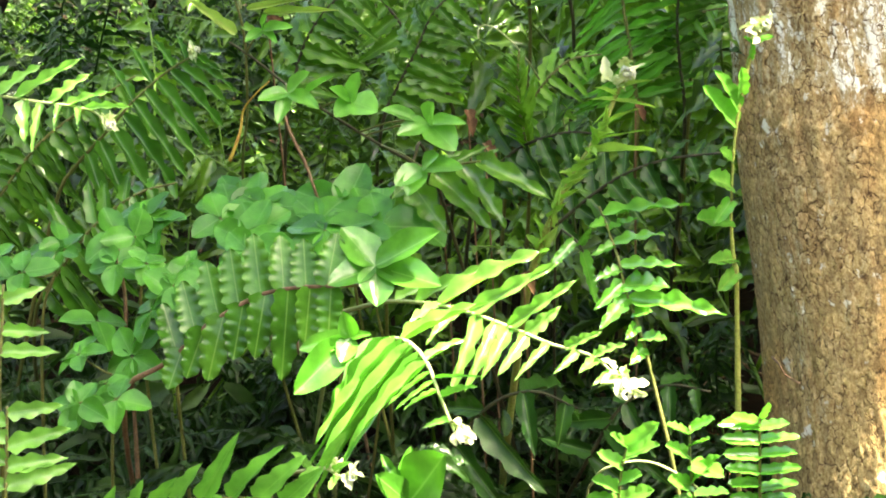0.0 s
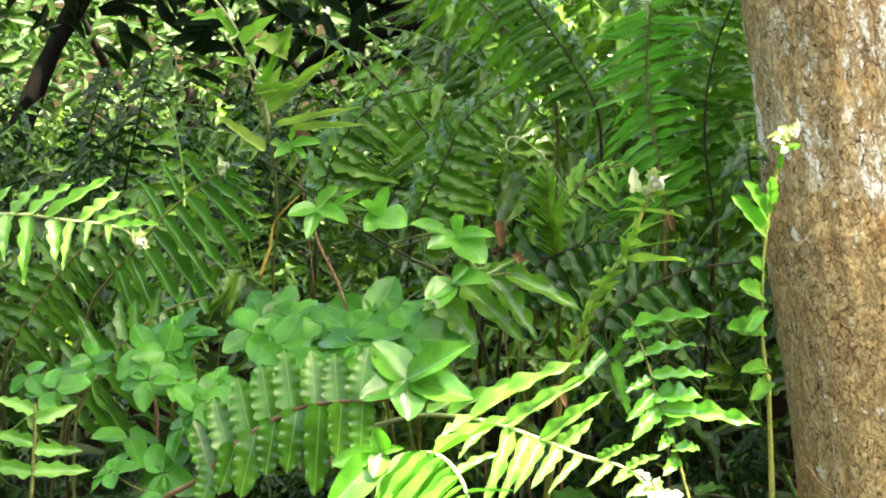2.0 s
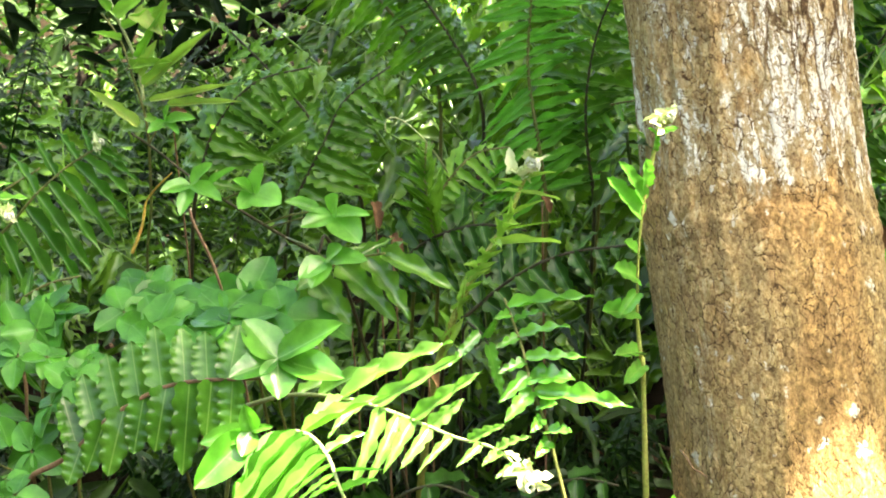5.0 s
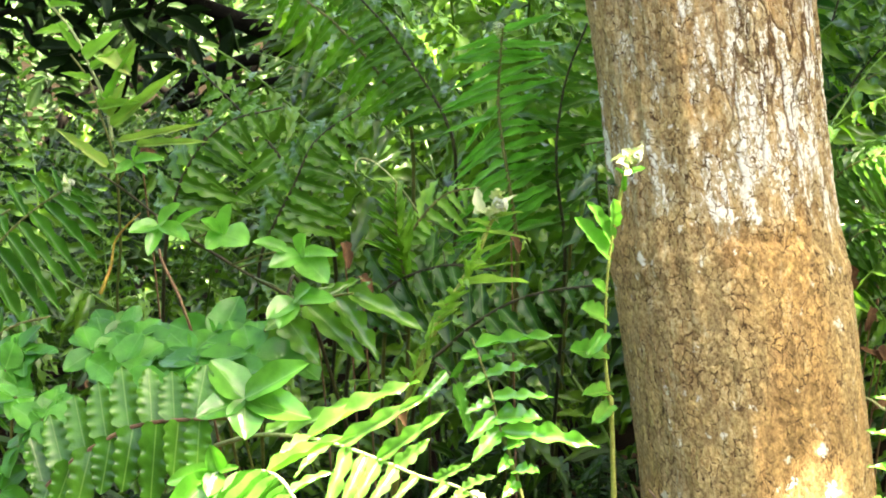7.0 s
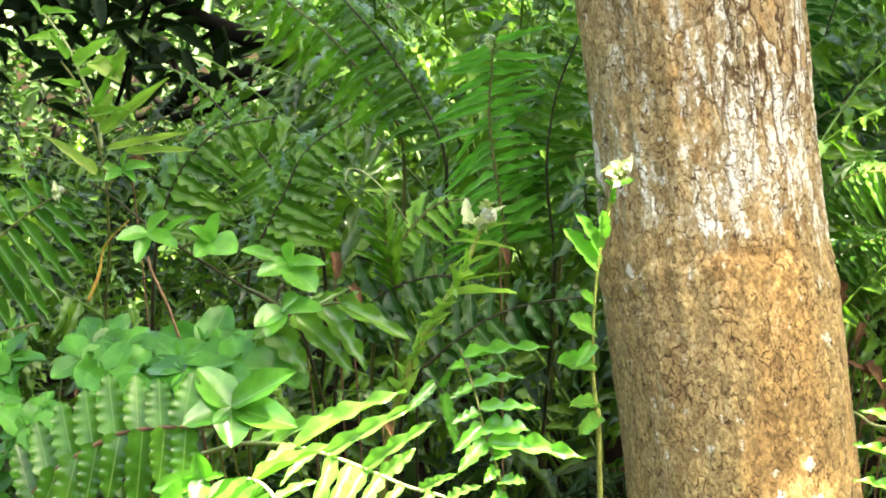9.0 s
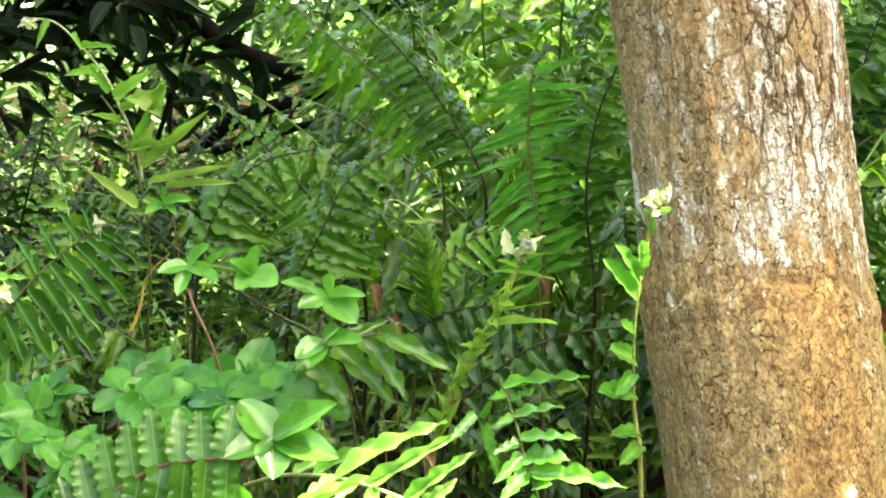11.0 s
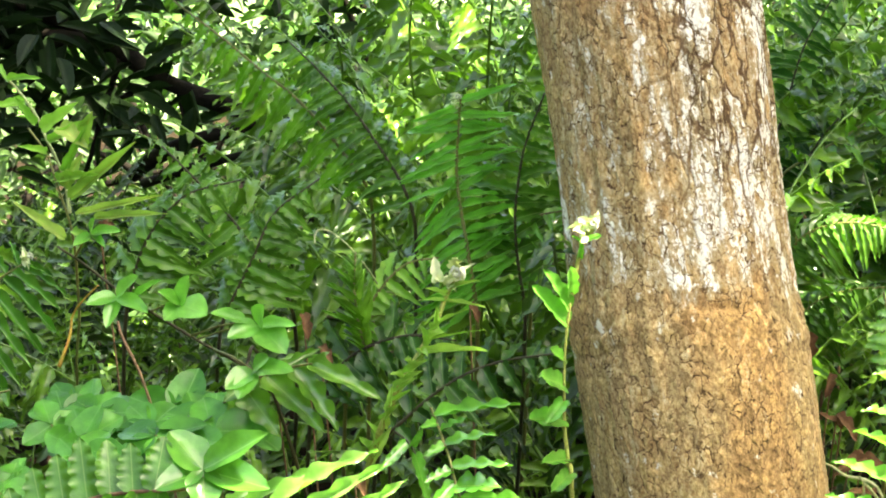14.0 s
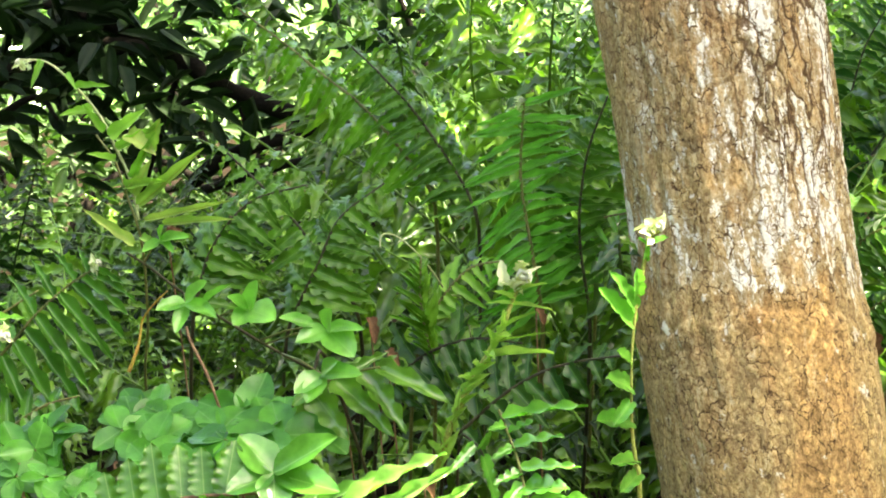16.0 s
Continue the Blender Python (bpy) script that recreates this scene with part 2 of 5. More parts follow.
    # lichen: thick on the upper stem's open side and in a band over the ring, sparse below it
    band = calc("MULTIPLY", step(level, 0.965, 1.0), step(level, 1.05, 1.12, 1.0, 0.15))
    open_side = calc("MULTIPLY", step(side, -0.075, 0.05), step(level, 1.02, 1.14))
    where = calc("MULTIPLY_ADD", band, 0.105, calc("MULTIPLY_ADD", open_side, 0.07, -0.03))
    where = calc("MULTIPLY_ADD", step(level, 1.0, 1.1), 0.046, where)
    grow = calc("MULTIPLY_ADD", field(26.0, 0.26, 5.0, 0.7), 0.46, calc("SUBTRACT", where, 0.05))
    grow = calc("MULTIPLY_ADD", field(95.0, 0.40, 4.0, 0.7), 0.34, grow)
    grow = calc("MULTIPLY_ADD", calc("SUBTRACT", crumb_rnd, 0.5), 0.05, grow)
    grow = calc("MULTIPLY_ADD", calc("SUBTRACT", ridge_rnd, 0.5), 0.08, grow)
    grow = calc("MULTIPLY_ADD", calc("SUBTRACT", fine, 0.5), 0.30, grow)
    grey = calc("MULTIPLY", step(grow, 0.36, 0.46), calc("MULTIPLY_ADD", crack, 0.85, 0.15))
    white = calc("MULTIPLY", step(grow, 0.45, 0.492), crack)
    base = mix(nt, calc("MULTIPLY", grey, 0.58), base, ramp(nt, mid, [(0.35, (0.42, 0.37, 0.23)), (0.65, (0.58, 0.53, 0.37))]))
    base = mix(nt, white, base, ramp(nt, fine, [(0.30, (0.66, 0.63, 0.52)), (0.55, (0.88, 0.86, 0.78))]))
    spot = node(nt, "TexVoronoi", Scale=24.0)
    L(shift(up, 80.0, 0.03, 3.0), spot.inputs["Vector"])
    s = nt.nodes.new("ShaderNodeSeparateColor")
    L(spot.outputs["Color"], s.inputs[0])
    flecks = calc("MULTIPLY", step(spot.outputs["Distance"], 0.14, 0.23, 1.0, 0.0), step(s.outputs[0], 0.57, 0.61))
    base = mix(nt, calc("MULTIPLY", flecks, crumb_gap), base, (0.78, 0.75, 0.66))
    grain = node(nt, "TexVoronoi", Scale=58.0)
    L(squash(shift(up, 120.0, 0.02, 3.0), 0.7), grain.inputs["Vector"])
    t = nt.nodes.new("ShaderNodeSeparateColor")
    L(grain.outputs["Color"], t.inputs[0])
    specks = calc("MULTIPLY", step(grain.outputs["Distance"], 0.12, 0.24, 1.0, 0.0), step(calc("MULTIPLY_ADD", step(level, 0.9, 1.1), 0.14, calc("MULTIPLY_ADD", field(16.0, 0.5, 3.0), 0.5, t.outputs[0])), 0.98, 1.04))
    base = mix(nt, calc("MULTIPLY", specks, crumb_gap), base, (0.74, 0.70, 0.58))
    base = mix(nt, crack, (0.10, 0.056, 0.025), base)
    L(base, p.inputs["Base Color"])
    p.inputs["Roughness"].default_value = 0.8
    p.inputs["Specular IOR Level"].default_value = 0.25
    rough = calc("MULTIPLY_ADD", fine, 0.5, calc("MULTIPLY", mid, 0.4))
    relief = calc("MULTIPLY_ADD", step(ridge, 0.0, 0.16), calc("MULTIPLY_ADD", upper, 0.45, 0.02), calc("MULTIPLY_ADD", crumb_in, 0.25, rough))
    bump(nt, relief, p, 1.0, 0.0055)
    return m


BARK = bark_material()


# ---------------------------------------------------------------- mesh helpers
def ease(a, b, x):
    t = min(1.0, max(0.0, (x - a) / (b - a)))
    return t * t * (3 - 2 * t)


def ground_z(x, y):
    """A gentle bank that rises away from the path."""
    z = 0.60 * ease(1.0, 4.2, y) + 0.05 * ease(4.2, 9.0, y)
    return z + 0.035 * noise.noise((x * 1.3, y * 1.3, 0.0)) + 0.012 * noise.noise((x * 5, y * 5, 3.0))


def spline(points, steps):
    """Catmull-Rom through the points."""
    pts = [Vector(p) for p in points]
    pts = [pts[0] * 2 - pts[1]] + pts + [pts[-1] * 2 - pts[-2]]
    out = []
    for i in range(1, len(pts) - 2):
        a, b, c, d = pts[i - 1:i + 3]
        for k in range(steps):
            t = k / steps
            out.append(0.5 * (2 * b + (c - a) * t + (2 * a - 5 * b + 4 * c - d) * t * t + (3 * b - a - 3 * c + d) * t ** 3))
    return out + [pts[-2]]


def tube(path, r0, r1, sides=6, lump=0.0):
    """Vertices and faces of a tapered tube along the path."""
    verts, faces = [], []
    n = len(path)
    side = Vector((1, 0.13, 0.07)).normalized()
    for i, p in enumerate(path):
        tan = (path[min(i + 1, n - 1)] - path[max(i - 1, 0)]).normalized()
        side = (side - tan * side.dot(tan)).normalized()
        other = tan.cross(side)
        r = r0 + (r1 - r0) * i / (n - 1)
        for k in range(sides):
            a = 2 * math.pi * k / sides
            q = p + (side * math.cos(a) + other * math.sin(a)) * r
            if lump:
                q += (q - p) * lump * noise.noise(q * 9)
            verts.append(q)
    for i in range(n - 1):
        for k in range(sides):
            a, b = i * sides + k, i * sides + (k + 1) % sides
            faces.append((a, b, b + sides, a + sides))
    faces.append(tuple(range(sides))[::-1])
    faces.append(tuple(range((n - 1) * sides, n * sides)))
    return verts, faces


def mesh(name, verts, faces, material, smooth=True):
    me = bpy.data.meshes.new(name)
    me.from_pydata([tuple(v) for v in verts], [], faces)
    me.materials.append(material)
    if smooth:
        me.polygons.foreach_set("use_smooth", [True] * len(me.polygons))
    me.update()
    return me


def part(name, me, parent, inverse=None, m=None, label=""):
    ob = new(name, me)
    ob.parent = parent
    if inverse is not None:
        ob.matrix_parent_inverse = inverse
    if m is not None:
        ob.matrix_basis = m
    if label:
        ob["label"] = label
    return ob


def blade(outline, nx=10, wave=0.03, waves=5.0, scallop=0.10, bend=0.10, cup=0.12, phase=0.0, twist=0.0, columns=(-1, -0.5, 0, 0.5, 1), edge=2):
    """A leaf blade one unit long and one unit wide: outline(x) is its half width."""
    verts, faces = [], []
    wide = len(columns)
    for i in range(nx + 1):
        x = i / nx
        w = max(0.012, outline(x))
        for j in columns:
            e = abs(j)
            s = waves * 2 * math.pi * x + phase + (2.6 if j < 0 else 0.0)
            y = j * w * (1 + scallop * math.sin(s) * e)
            z = wave * math.sin(s + 0.8) * e ** edge * min(1, 3 * x) - bend * x * x - cup * w * (0.25 - e) * 0.8 + 0.22 * twist * x * y
            verts.append((x, y, z))
    for i in range(nx):
        for j in range(wide - 1):
            a = i * wide + j
            faces.append((a, a + 1, a + wide + 1, a + wide))
    return verts, faces


def strap(x):
    """Fern leaflet: broad near the base, long taper to a point."""
    return 0.5 * min(1, 0.35 + 6 * x) * (1 - x ** 2.2) ** 0.75


def ovate(x):
    return 0.5 * (math.sin(math.pi * x ** 0.80) ** 0.62 if 0 < x < 1 else 0.0)


def oblong(x):
    return 0.5 * min(1, 0.5 + 5 * x) * (1 - x ** 5) ** 0.6


def blunt(x):
    """Broad leaflet with nearly even sides and a short tip."""
    return 0.5 * min(1, 0.6 + 5 * x) * (1 - x ** 3.6) ** 0.65


BLADES, BEND = {}, {}


def blades(kind, material):
    """Six shared meshes of one kind of leaf in one material."""
    key = (kind, material.name)
    if key not in BLADES:
        rnd = random.Random(len(BLADES))
        made = []
        for k in range(6):
            ph, be, tw = rnd.uniform(0, 6.28), rnd.uniform(0.02, 0.22), rnd.uniform(-0.5, 0.5)
            if kind == "strap":
                v, f = blade(strap, 20, 0.028, rnd.uniform(2.6, 3.6), 0.13, be + 0.08, 0.35, ph, tw * 1.4)
            elif kind == "wavy":
                v, f = blade(strap, 26, 0.050, rnd.uniform(2.8, 3.8), 0.20, be + 0.08, 0.3, ph, tw * 1.5)
            elif kind == "narrow":
                v, f = blade(strap, 14, 0.018, 3.0, 0.07, be + 0.12, 0.3, ph, tw * 2)
            elif kind == "ripple":
                v, f = blade(blunt, 36, 0.036, rnd.uniform(4.6, 5.6), 0.10, be * 0.8, 0.15, ph, tw * 0.6, (-1, -0.82, -0.45, 0, 0.45, 0.82, 1), 4)
            elif kind == "arch":
                v, f = blade(strap, 18, 0.040, 3.2, 0.16, be + 0.42, 0.3, ph, tw * 3)
            elif kind == "drape":
                v, f = blade(strap, 28, 0.042, rnd.uniform(3.6, 4.8), 0.24, be + 0.62, 0.3, ph, tw * 2)
            elif kind == "curl":
                v, f = blade(oblong, 12, 0.08, 2.5, 0.2, be + 0.45, 0.6, ph, tw * 3)
            elif kind == "curlstrap":
                v, f = blade(strap, 18, 0.05, rnd.uniform(1.6, 2.4), 0.1, be + 0.25, 0.6, ph, tw * 2)
            elif kind == "oblong":
                v, f = blade(oblong, 12, 0.03, 3.5, 0.10, be, 0.25, ph, tw)
            else:
                v, f = blade(ovate, 12, 0.02, 2.0, 0.03, be, 0.32, ph, tw * 0.5)
            me = mesh("leaflet", v, f, material)
            BEND[me.name] = -v[-4 if kind == "ripple" else -3][2]
            made.append(me)
        BLADES[key] = made
    return BLADES[key]


def place(pos, along, normal, length, width, deep=None):
    x = along.normalized()
    y = normal.cross(x)
    if y.length < 1e-4:
        y = Vector((1, 0, 0)).cross(x)
    y.normalize()
    z = x.cross(y)
    m = Matrix((x * length, y * width, z * (deep or length))).transposed().to_4x4()
    m.translation = pos
    return m


def crozier(parent, inverse, tip, tan, size, rnd):
    """The rolled, woolly tip of a young frond with its crumpled leaflets."""
    side = tan.cross(Vector((0, 1, 0.1))).normalized()
    path = []
    for i in range(20):
        a = i * 0.42
        r = size * 0.26 * (1 - i / 24)
        path.append(tip + tan * (r * math.sin(a) + size * 0.01 * i) + side * (size * 0.26 - r * math.cos(a)) + Vector((0, -0.0004 * i, 0)))
    v, f = tube(path, size * 0.09, size * 0.05, 7, 0.8)
    part("crozier", mesh("crozier", v, f, WOOL), parent, inverse, label="pale woolly rolled frond tip")
    for k in range(11):
        d = (tan * rnd.uniform(-0.5, 0.8) + side * rnd.uniform(-0.4, 1.2) + Vector((0, rnd.uniform(-0.9, 0.3), rnd.uniform(-0.5, 0.3)))).normalized()
        n = Vector((rnd.uniform(-1, 1), rnd.uniform(-1, 0), rnd.uniform(0, 1))).normalized()
        p = tip + side * size * rnd.uniform(0, 0.5) - tan * size * rnd.uniform(-0.2, 0.9)
        part("leaflet", rnd.choice(blades("curl", BUD)), parent, inverse, place(p, d, n, size * rnd.uniform(0.4, 0.85), size * rnd.uniform(0.25, 0.45)))


def taper(s):
    return min(1.0, 0.62 + 1.6 * s) * max(0.10, (1 - s ** 2.6)) ** 0.8


def add_frond(plant, inverse, pts, pairs, length, width, up, material, stalk, kind="strap", sweep=20, droop=0.25, seed=0, lens=(1, 1), sweeps=None, skyward=0.25,
              bud=0.0, thick=0.0028, shape=taper, foot=(0, 0, 0)):
    """One frond: a stalk from its foot through the points, with leaflets on both sides."""
    rnd = random.Random(seed)
    path = spline(pts, 8)
    a, b = Vector(foot), path[0]
    t0 = (path[1] - path[0]).normalized()
    leg = []
    for i in range(10):
        t = i / 10
        leg.append(a * (1 - t) ** 2 * (1 + 2 * t) + b * t * t * (3 - 2 * t) + Vector((0, 0, 0.12)) * t * (1 - t) ** 2 - t0 * 0.16 * t * t * (1 - t))
    v, f = tube(leg + path, thick, thick * 0.45, 6)
    frond = part("frond", mesh("frond", v, f, stalk), plant, inverse)
    ident = Matrix.Identity(4)
    dist = [0.0]
    for a, b in zip(path, path[1:]):
        dist.append(dist[-1] + (b - a).length)
    shapes = blades(kind, material)
    up = Vector(up).normalized()
    for i in range(pairs):
        s = (i + 0.5) / pairs
        for side in (1, -1):
            q = min(0.999, s + rnd.uniform(-0.25, 0.25) / pairs) * dist[-1]
            k = next(j for j in range(len(dist) - 1) if dist[j + 1] >= q)
            t = (q - dist[k]) / max(1e-6, dist[k + 1] - dist[k])
            pos = path[k].lerp(path[k + 1], t)
            tan = (path[min(k + 2, len(path) - 1)] - path[max(k - 1, 0)]).normalized()
            n = (up - tan * up.dot(tan)).normalized()
            lat = tan.cross(n) * side
            ang = radians((sweep if sweeps is None else sweeps[0 if side > 0 else 1]) + rnd.uniform(-13, 13))
            d = lat * math.cos(ang) + tan * math.sin(ang) + Vector((0, 0, -droop + rnd.uniform(-0.2, 0.2)))
            d.normalize()
            nn = (n + Vector((rnd.uniform(-0.3, 0.3), rnd.uniform(-0.3, 0.3), skyward + rnd.uniform(-0.2, 0.2)))).normalized()
            g = shape(s) * rnd.uniform(0.8, 1.1)
            far = lens[0 if side > 0 else 1]
            part("leaflet", rnd.choice(shapes), frond, ident, place(pos, d, nn, length * g * far, width * (0.45 + 0.55 * g)))
    if bud:
        crozier(frond, ident, path[-1], (path[-1] - path[-2]).normalized(), bud, rnd)
    return frond


def plant_at(name, x, y, label, category="fern", group=""):
    ob = new(name)
    ob.empty_display_size = 0.1
    base = Vector((x, y, ground_z(x, y) - 0.01))
    ob.location = base
    tagged(ob, label, category, group)
    return ob, Matrix.Translation(-base), base


SEED = [100]


def fern(label, pts, pairs, length, width, up, material=FERN, stalk=STALK, **more):
    """A fern with one frond through the points, rooted in the bank below."""
    SEED[0] += 1
    ob, inv, base = plant_at("fern", pts[0][0] * 1.08 - 0.02, pts[0][1] + 0.36, label, "fern", "ferns in the thicket")
    add_frond(ob, inv, pts, pairs, length, width, up, material, stalk, seed=SEED[0], foot=base, **more)
    return ob


# ---------------------------------------------------------------- ground and distance
def build_ground():
    xs = [-60, -30, -15, -8, -5] + [-3 + 0.1 * i for i in range(71)] + [6, 9, 16, 30, 60]
    ys = [-60, -30, -12, -6, -3, -1, 0] + [0.5 + 0.1 * i for i in range(80)] + [10, 13, 18, 25, 40, 70]
    verts = [(x, y, ground_z(x, y)) for y in ys for x in xs]
    w = len(xs)
    faces = [(j * w + i, j * w + i + 1, (j + 1) * w + i + 1, (j + 1) * w + i) for j in range(len(ys) - 1) for i in range(w - 1)]
    tagged(new("ground", mesh("ground", verts, faces, SOIL)), "dark forest soil with leaf litter", "ground", kind="structure")


build_ground()


def build_backdrop():
    """Bright growth and sky far behind the thicket, with sunlight painted in and glowing."""
    m, nt, p = mat("bright_distance")
    geo = nt.nodes.new("ShaderNodeNewGeometry")
    n1 = node(nt, "TexNoise", Scale=1.1, Detail=6.0, Roughness=0.7)
    nt.links.new(geo.outputs["Position"], n1.inputs["Vector"])
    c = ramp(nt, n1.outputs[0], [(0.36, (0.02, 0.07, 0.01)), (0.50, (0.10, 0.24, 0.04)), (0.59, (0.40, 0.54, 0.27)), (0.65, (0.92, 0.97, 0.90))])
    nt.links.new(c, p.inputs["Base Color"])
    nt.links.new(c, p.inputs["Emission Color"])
    # the panel glows by itself in place of sunlight
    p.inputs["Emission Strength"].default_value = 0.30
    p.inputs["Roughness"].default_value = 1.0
    verts, faces = [], []
    n = 24
    for i in range(n + 1):
        a = radians(-60 + 120 * i / n)
        for z in (-1, 9):
            verts.append((math.sin(a) * 32, math.cos(a) * 32, z))
    for i in range(n):
        faces.append((2 * i, 2 * i + 2, 2 * i + 3, 2 * i + 1))
    tagged(new("backdrop", mesh("backdrop", verts, faces, m)), "backdrop of far greenery and sky with painted, glowing sunlight", "distance", kind="structure")


build_backdrop()


def build_blocker_woods():
    """An unseen wall of trees, added at the sides and behind to block low light."""
    verts, faces = [], []
    n, rows = 150, 26
    for i in range(n + 1):
        a = radians(38 + 284 * i / n)
        for j in range(rows + 1):
            z = -0.2 + (5.2 - 1.9 * ease(0.1, 0.9, -math.cos(a))) * j / rows
            r = 7.5 + 1.1 * noise.noise((a * 4, z * 0.7, 3.0)) + 0.5 * noise.noise((a * 16, z * 2.6, 9.0))
            verts.append((math.sin(a) * r, math.cos(a) * r, z))
    for i in range(n):
        for j in range(rows):
            a = i * (rows + 1) + j
            faces.append((a, a + 1, a + rows + 2, a + rows + 1))
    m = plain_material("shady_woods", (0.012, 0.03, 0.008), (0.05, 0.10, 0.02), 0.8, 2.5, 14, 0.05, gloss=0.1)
    tagged(new("backdrop_woods", mesh("backdrop_woods", verts, faces, m)), "unseen dark green wall of trees added to block low light", "woods", kind="structure")


build_blocker_woods()


# ---------------------------------------------------------------- the tree with the pale bark
def build_tree():
    # height, axis x, axis y and radius
    rings = [(0.25, 0.408, 2.80, 0.158), (0.40, 0.392, 2.80, 0.141), (0.55, 0.374, 2.80, 0.134), (0.70, 0.356, 2.80, 0.131), (0.80, 0.342, 2.80, 0.1325),
             (0.87, 0.332, 2.80, 0.134), (0.935, 0.323, 2.80, 0.1335), (0.965, 0.318, 2.80, 0.1315), (1.00, 0.314, 2.80, 0.1275), (1.11, 0.301, 2.80, 0.1245),
             (1.20, 0.290, 2.80, 0.1255), (1.31, 0.275, 2.80, 0.127), (1.6, 0.235, 2.82, 0.128), (2.2, 0.15, 2.85, 0.12), (3.2, 0.05, 2.9, 0.10)]
    prof = spline([(r[1], r[2], r[0]) for r in rings], 12)
    rad = [p.x for p in spline([(r[3], 0, r[0]) for r in rings], 12)]
    zs = [p.z for p in prof]
    heights = [0.25 + 0.01 * i for i in range(20)] + [0.45 + 0.0021 * i for i in range(480)] + [1.458 + 0.03 * i for i in range(58)]
    verts, faces = [], []
    sides = 400
    ring = [(math.cos(2 * math.pi * k / sides), math.sin(2 * math.pi * k / sides)) for k in range(sides)]
    for z in heights:
        cx, cy, r = np.interp(z, zs, [p.x for p in prof]), np.interp(z, zs, [p.y for p in prof]), np.interp(z, zs, rad)
        up = ease(0.86, 1.16, z)
        fine = 0.45 <= z < 1.46
        for c, s in ring:
            d = 0.005 * noise.noise((c * 2, s * 2, z * 4 + 7)) + 0.0035 * (0.4 + up) * noise.noise((c * 7.5, s * 7.5, z * 2.6))
            if fine and s < 0.3:
                # a ring of wrinkles round the stem where the bark changes
                lift = z - 0.975 - 0.012 * noise.noise((c * 2.2, s * 2.2, 4.0)) - 0.03 * (0.15 + c) * (0.35 - c)
                broken = 0.35 + 0.65 * ease(-0.2, 0.25, noise.noise((c * 6, s * 6, 31.0)))
                for at, wide, deep in ((0.0, 0.0045, -0.0040), (-0.013, 0.009, 0.0022), (-0.028, 0.004, -0.0022), (0.018, 0.007, 0.0016)):
                    k = (lift - at + 0.010 * noise.noise((c * 9, s * 9, at * 300))) / wide
                    if abs(k) < 2.5:
                        d += deep * broken * math.exp(-k * k)
                wx = 0.16 * noise.noise((c * 9, s * 9, z * 60)) + 0.08 * noise.noise((c * 22, s * 22, z * 130))
                furrow = 1 - ease(0.0, 0.16, abs(noise.noise((c * 7.4 + wx * 0.7, s * 7.4, z * 6.0 + 3))))
                d -= furrow * up * 0.0032 * (0.2 + 0.8 * ease(-0.5, 0.4, c))
                d += 0.0016 * noise.noise((c * 11, s * 11, z * 20 + 5)) + 0.0010 * noise.noise((c * 26, s * 26, z * 60 + 5))
                d += 0.0009 * noise.noise((c * 40, s * 40, z * 190))
            verts.append((cx + c * (r + d), cy + s * (r + d), z))
    for i in range(len(heights) - 1):
        for k in range(sides):
            a, e = i * sides + k, i * sides + (k + 1) % sides
            faces.append((a, e, e + sides, a + sides))
    tree = new("tree")
    base = Vector((0.405, 2.80, 0.25))
    tree.location = base
    tagged(tree, "leaning tree with ochre cracked bark and white lichen", "tree")
    inv = Matrix.Translation(-base)
    part("trunk", mesh("trunk", verts, faces, BARK), tree, inv, label="ochre bark with dark cracks and white lichen")
    v, f = tube(spline([(0.222, 2.658, 0.710), (0.222, 2.588, 0.717), (0.228, 2.570, 0.709), (0.241, 2.557, 0.703)], 6), 0.0014, 0.0008, 6)
    part("twig", mesh("twig", v, f, BROWN_STALK), tree, inv, label="thin reddish dry twig")
    # limbs and a leafy crown far above, unseen, added to shade the ferns
    rnd = random.Random(5)
    for k in range(9):
        a = k * 2.4 + 0.3
        reach = rnd.uniform(1.5, 3.0)
        s = Vector((0.05, 2.9, rnd.uniform(2.7, 3.2)))
        e = Vector((math.cos(a) * reach, 2.9 + math.sin(a) * reach, rnd.uniform(3.9, 5.0)))
        v, f = tube(spline([s, s.lerp(e, 0.5) + Vector((0, 0, 0.5)), e], 8), 0.055, 0.012, 8)
        part("limb", mesh("limb", v, f, BRANCH), tree, inv)
    # openings left in these leaves, so that sun reaches chosen spots: place and radius
    open_spots = [((-0.070, 2.380, 0.835), 0.03), ((-0.008, 2.364, 0.780), 0.03), ((-0.214, 2.312, 0.768), 0.0), ((0.105, 2.447, 0.778), -0.015),
                  ((0.566, 3.107, 0.959), -0.045), ((0.180, 2.402, 0.660), 0.06), ((0.117, 2.352, 0.667), 0.02), ((-0.116, 2.258, 0.730), 0.0), ((0.224, 3.146, 0.566), 0.01), ((-0.504, 2.387, 1.000), -0.01),
                  ((0.077, 2.591, 1.025), -0.025), ((0.516, 2.531, 0.840), 0.07), ((0.460, 2.509, 0.820), 0.0), ((0.197, 2.545, 1.071), -0.02), ((-0.165, 2.432, 0.845), -0.07), ((0.112, 3.321, 1.275), -0.05)]
    # thinner leaves, where some sun comes through
    thin_spots = [((0.39, 2.665, 0.60), 0.37, 0.46), ((0.43, 2.68, 0.84), 0.34, 0.52)]
    verts, faces = [], []
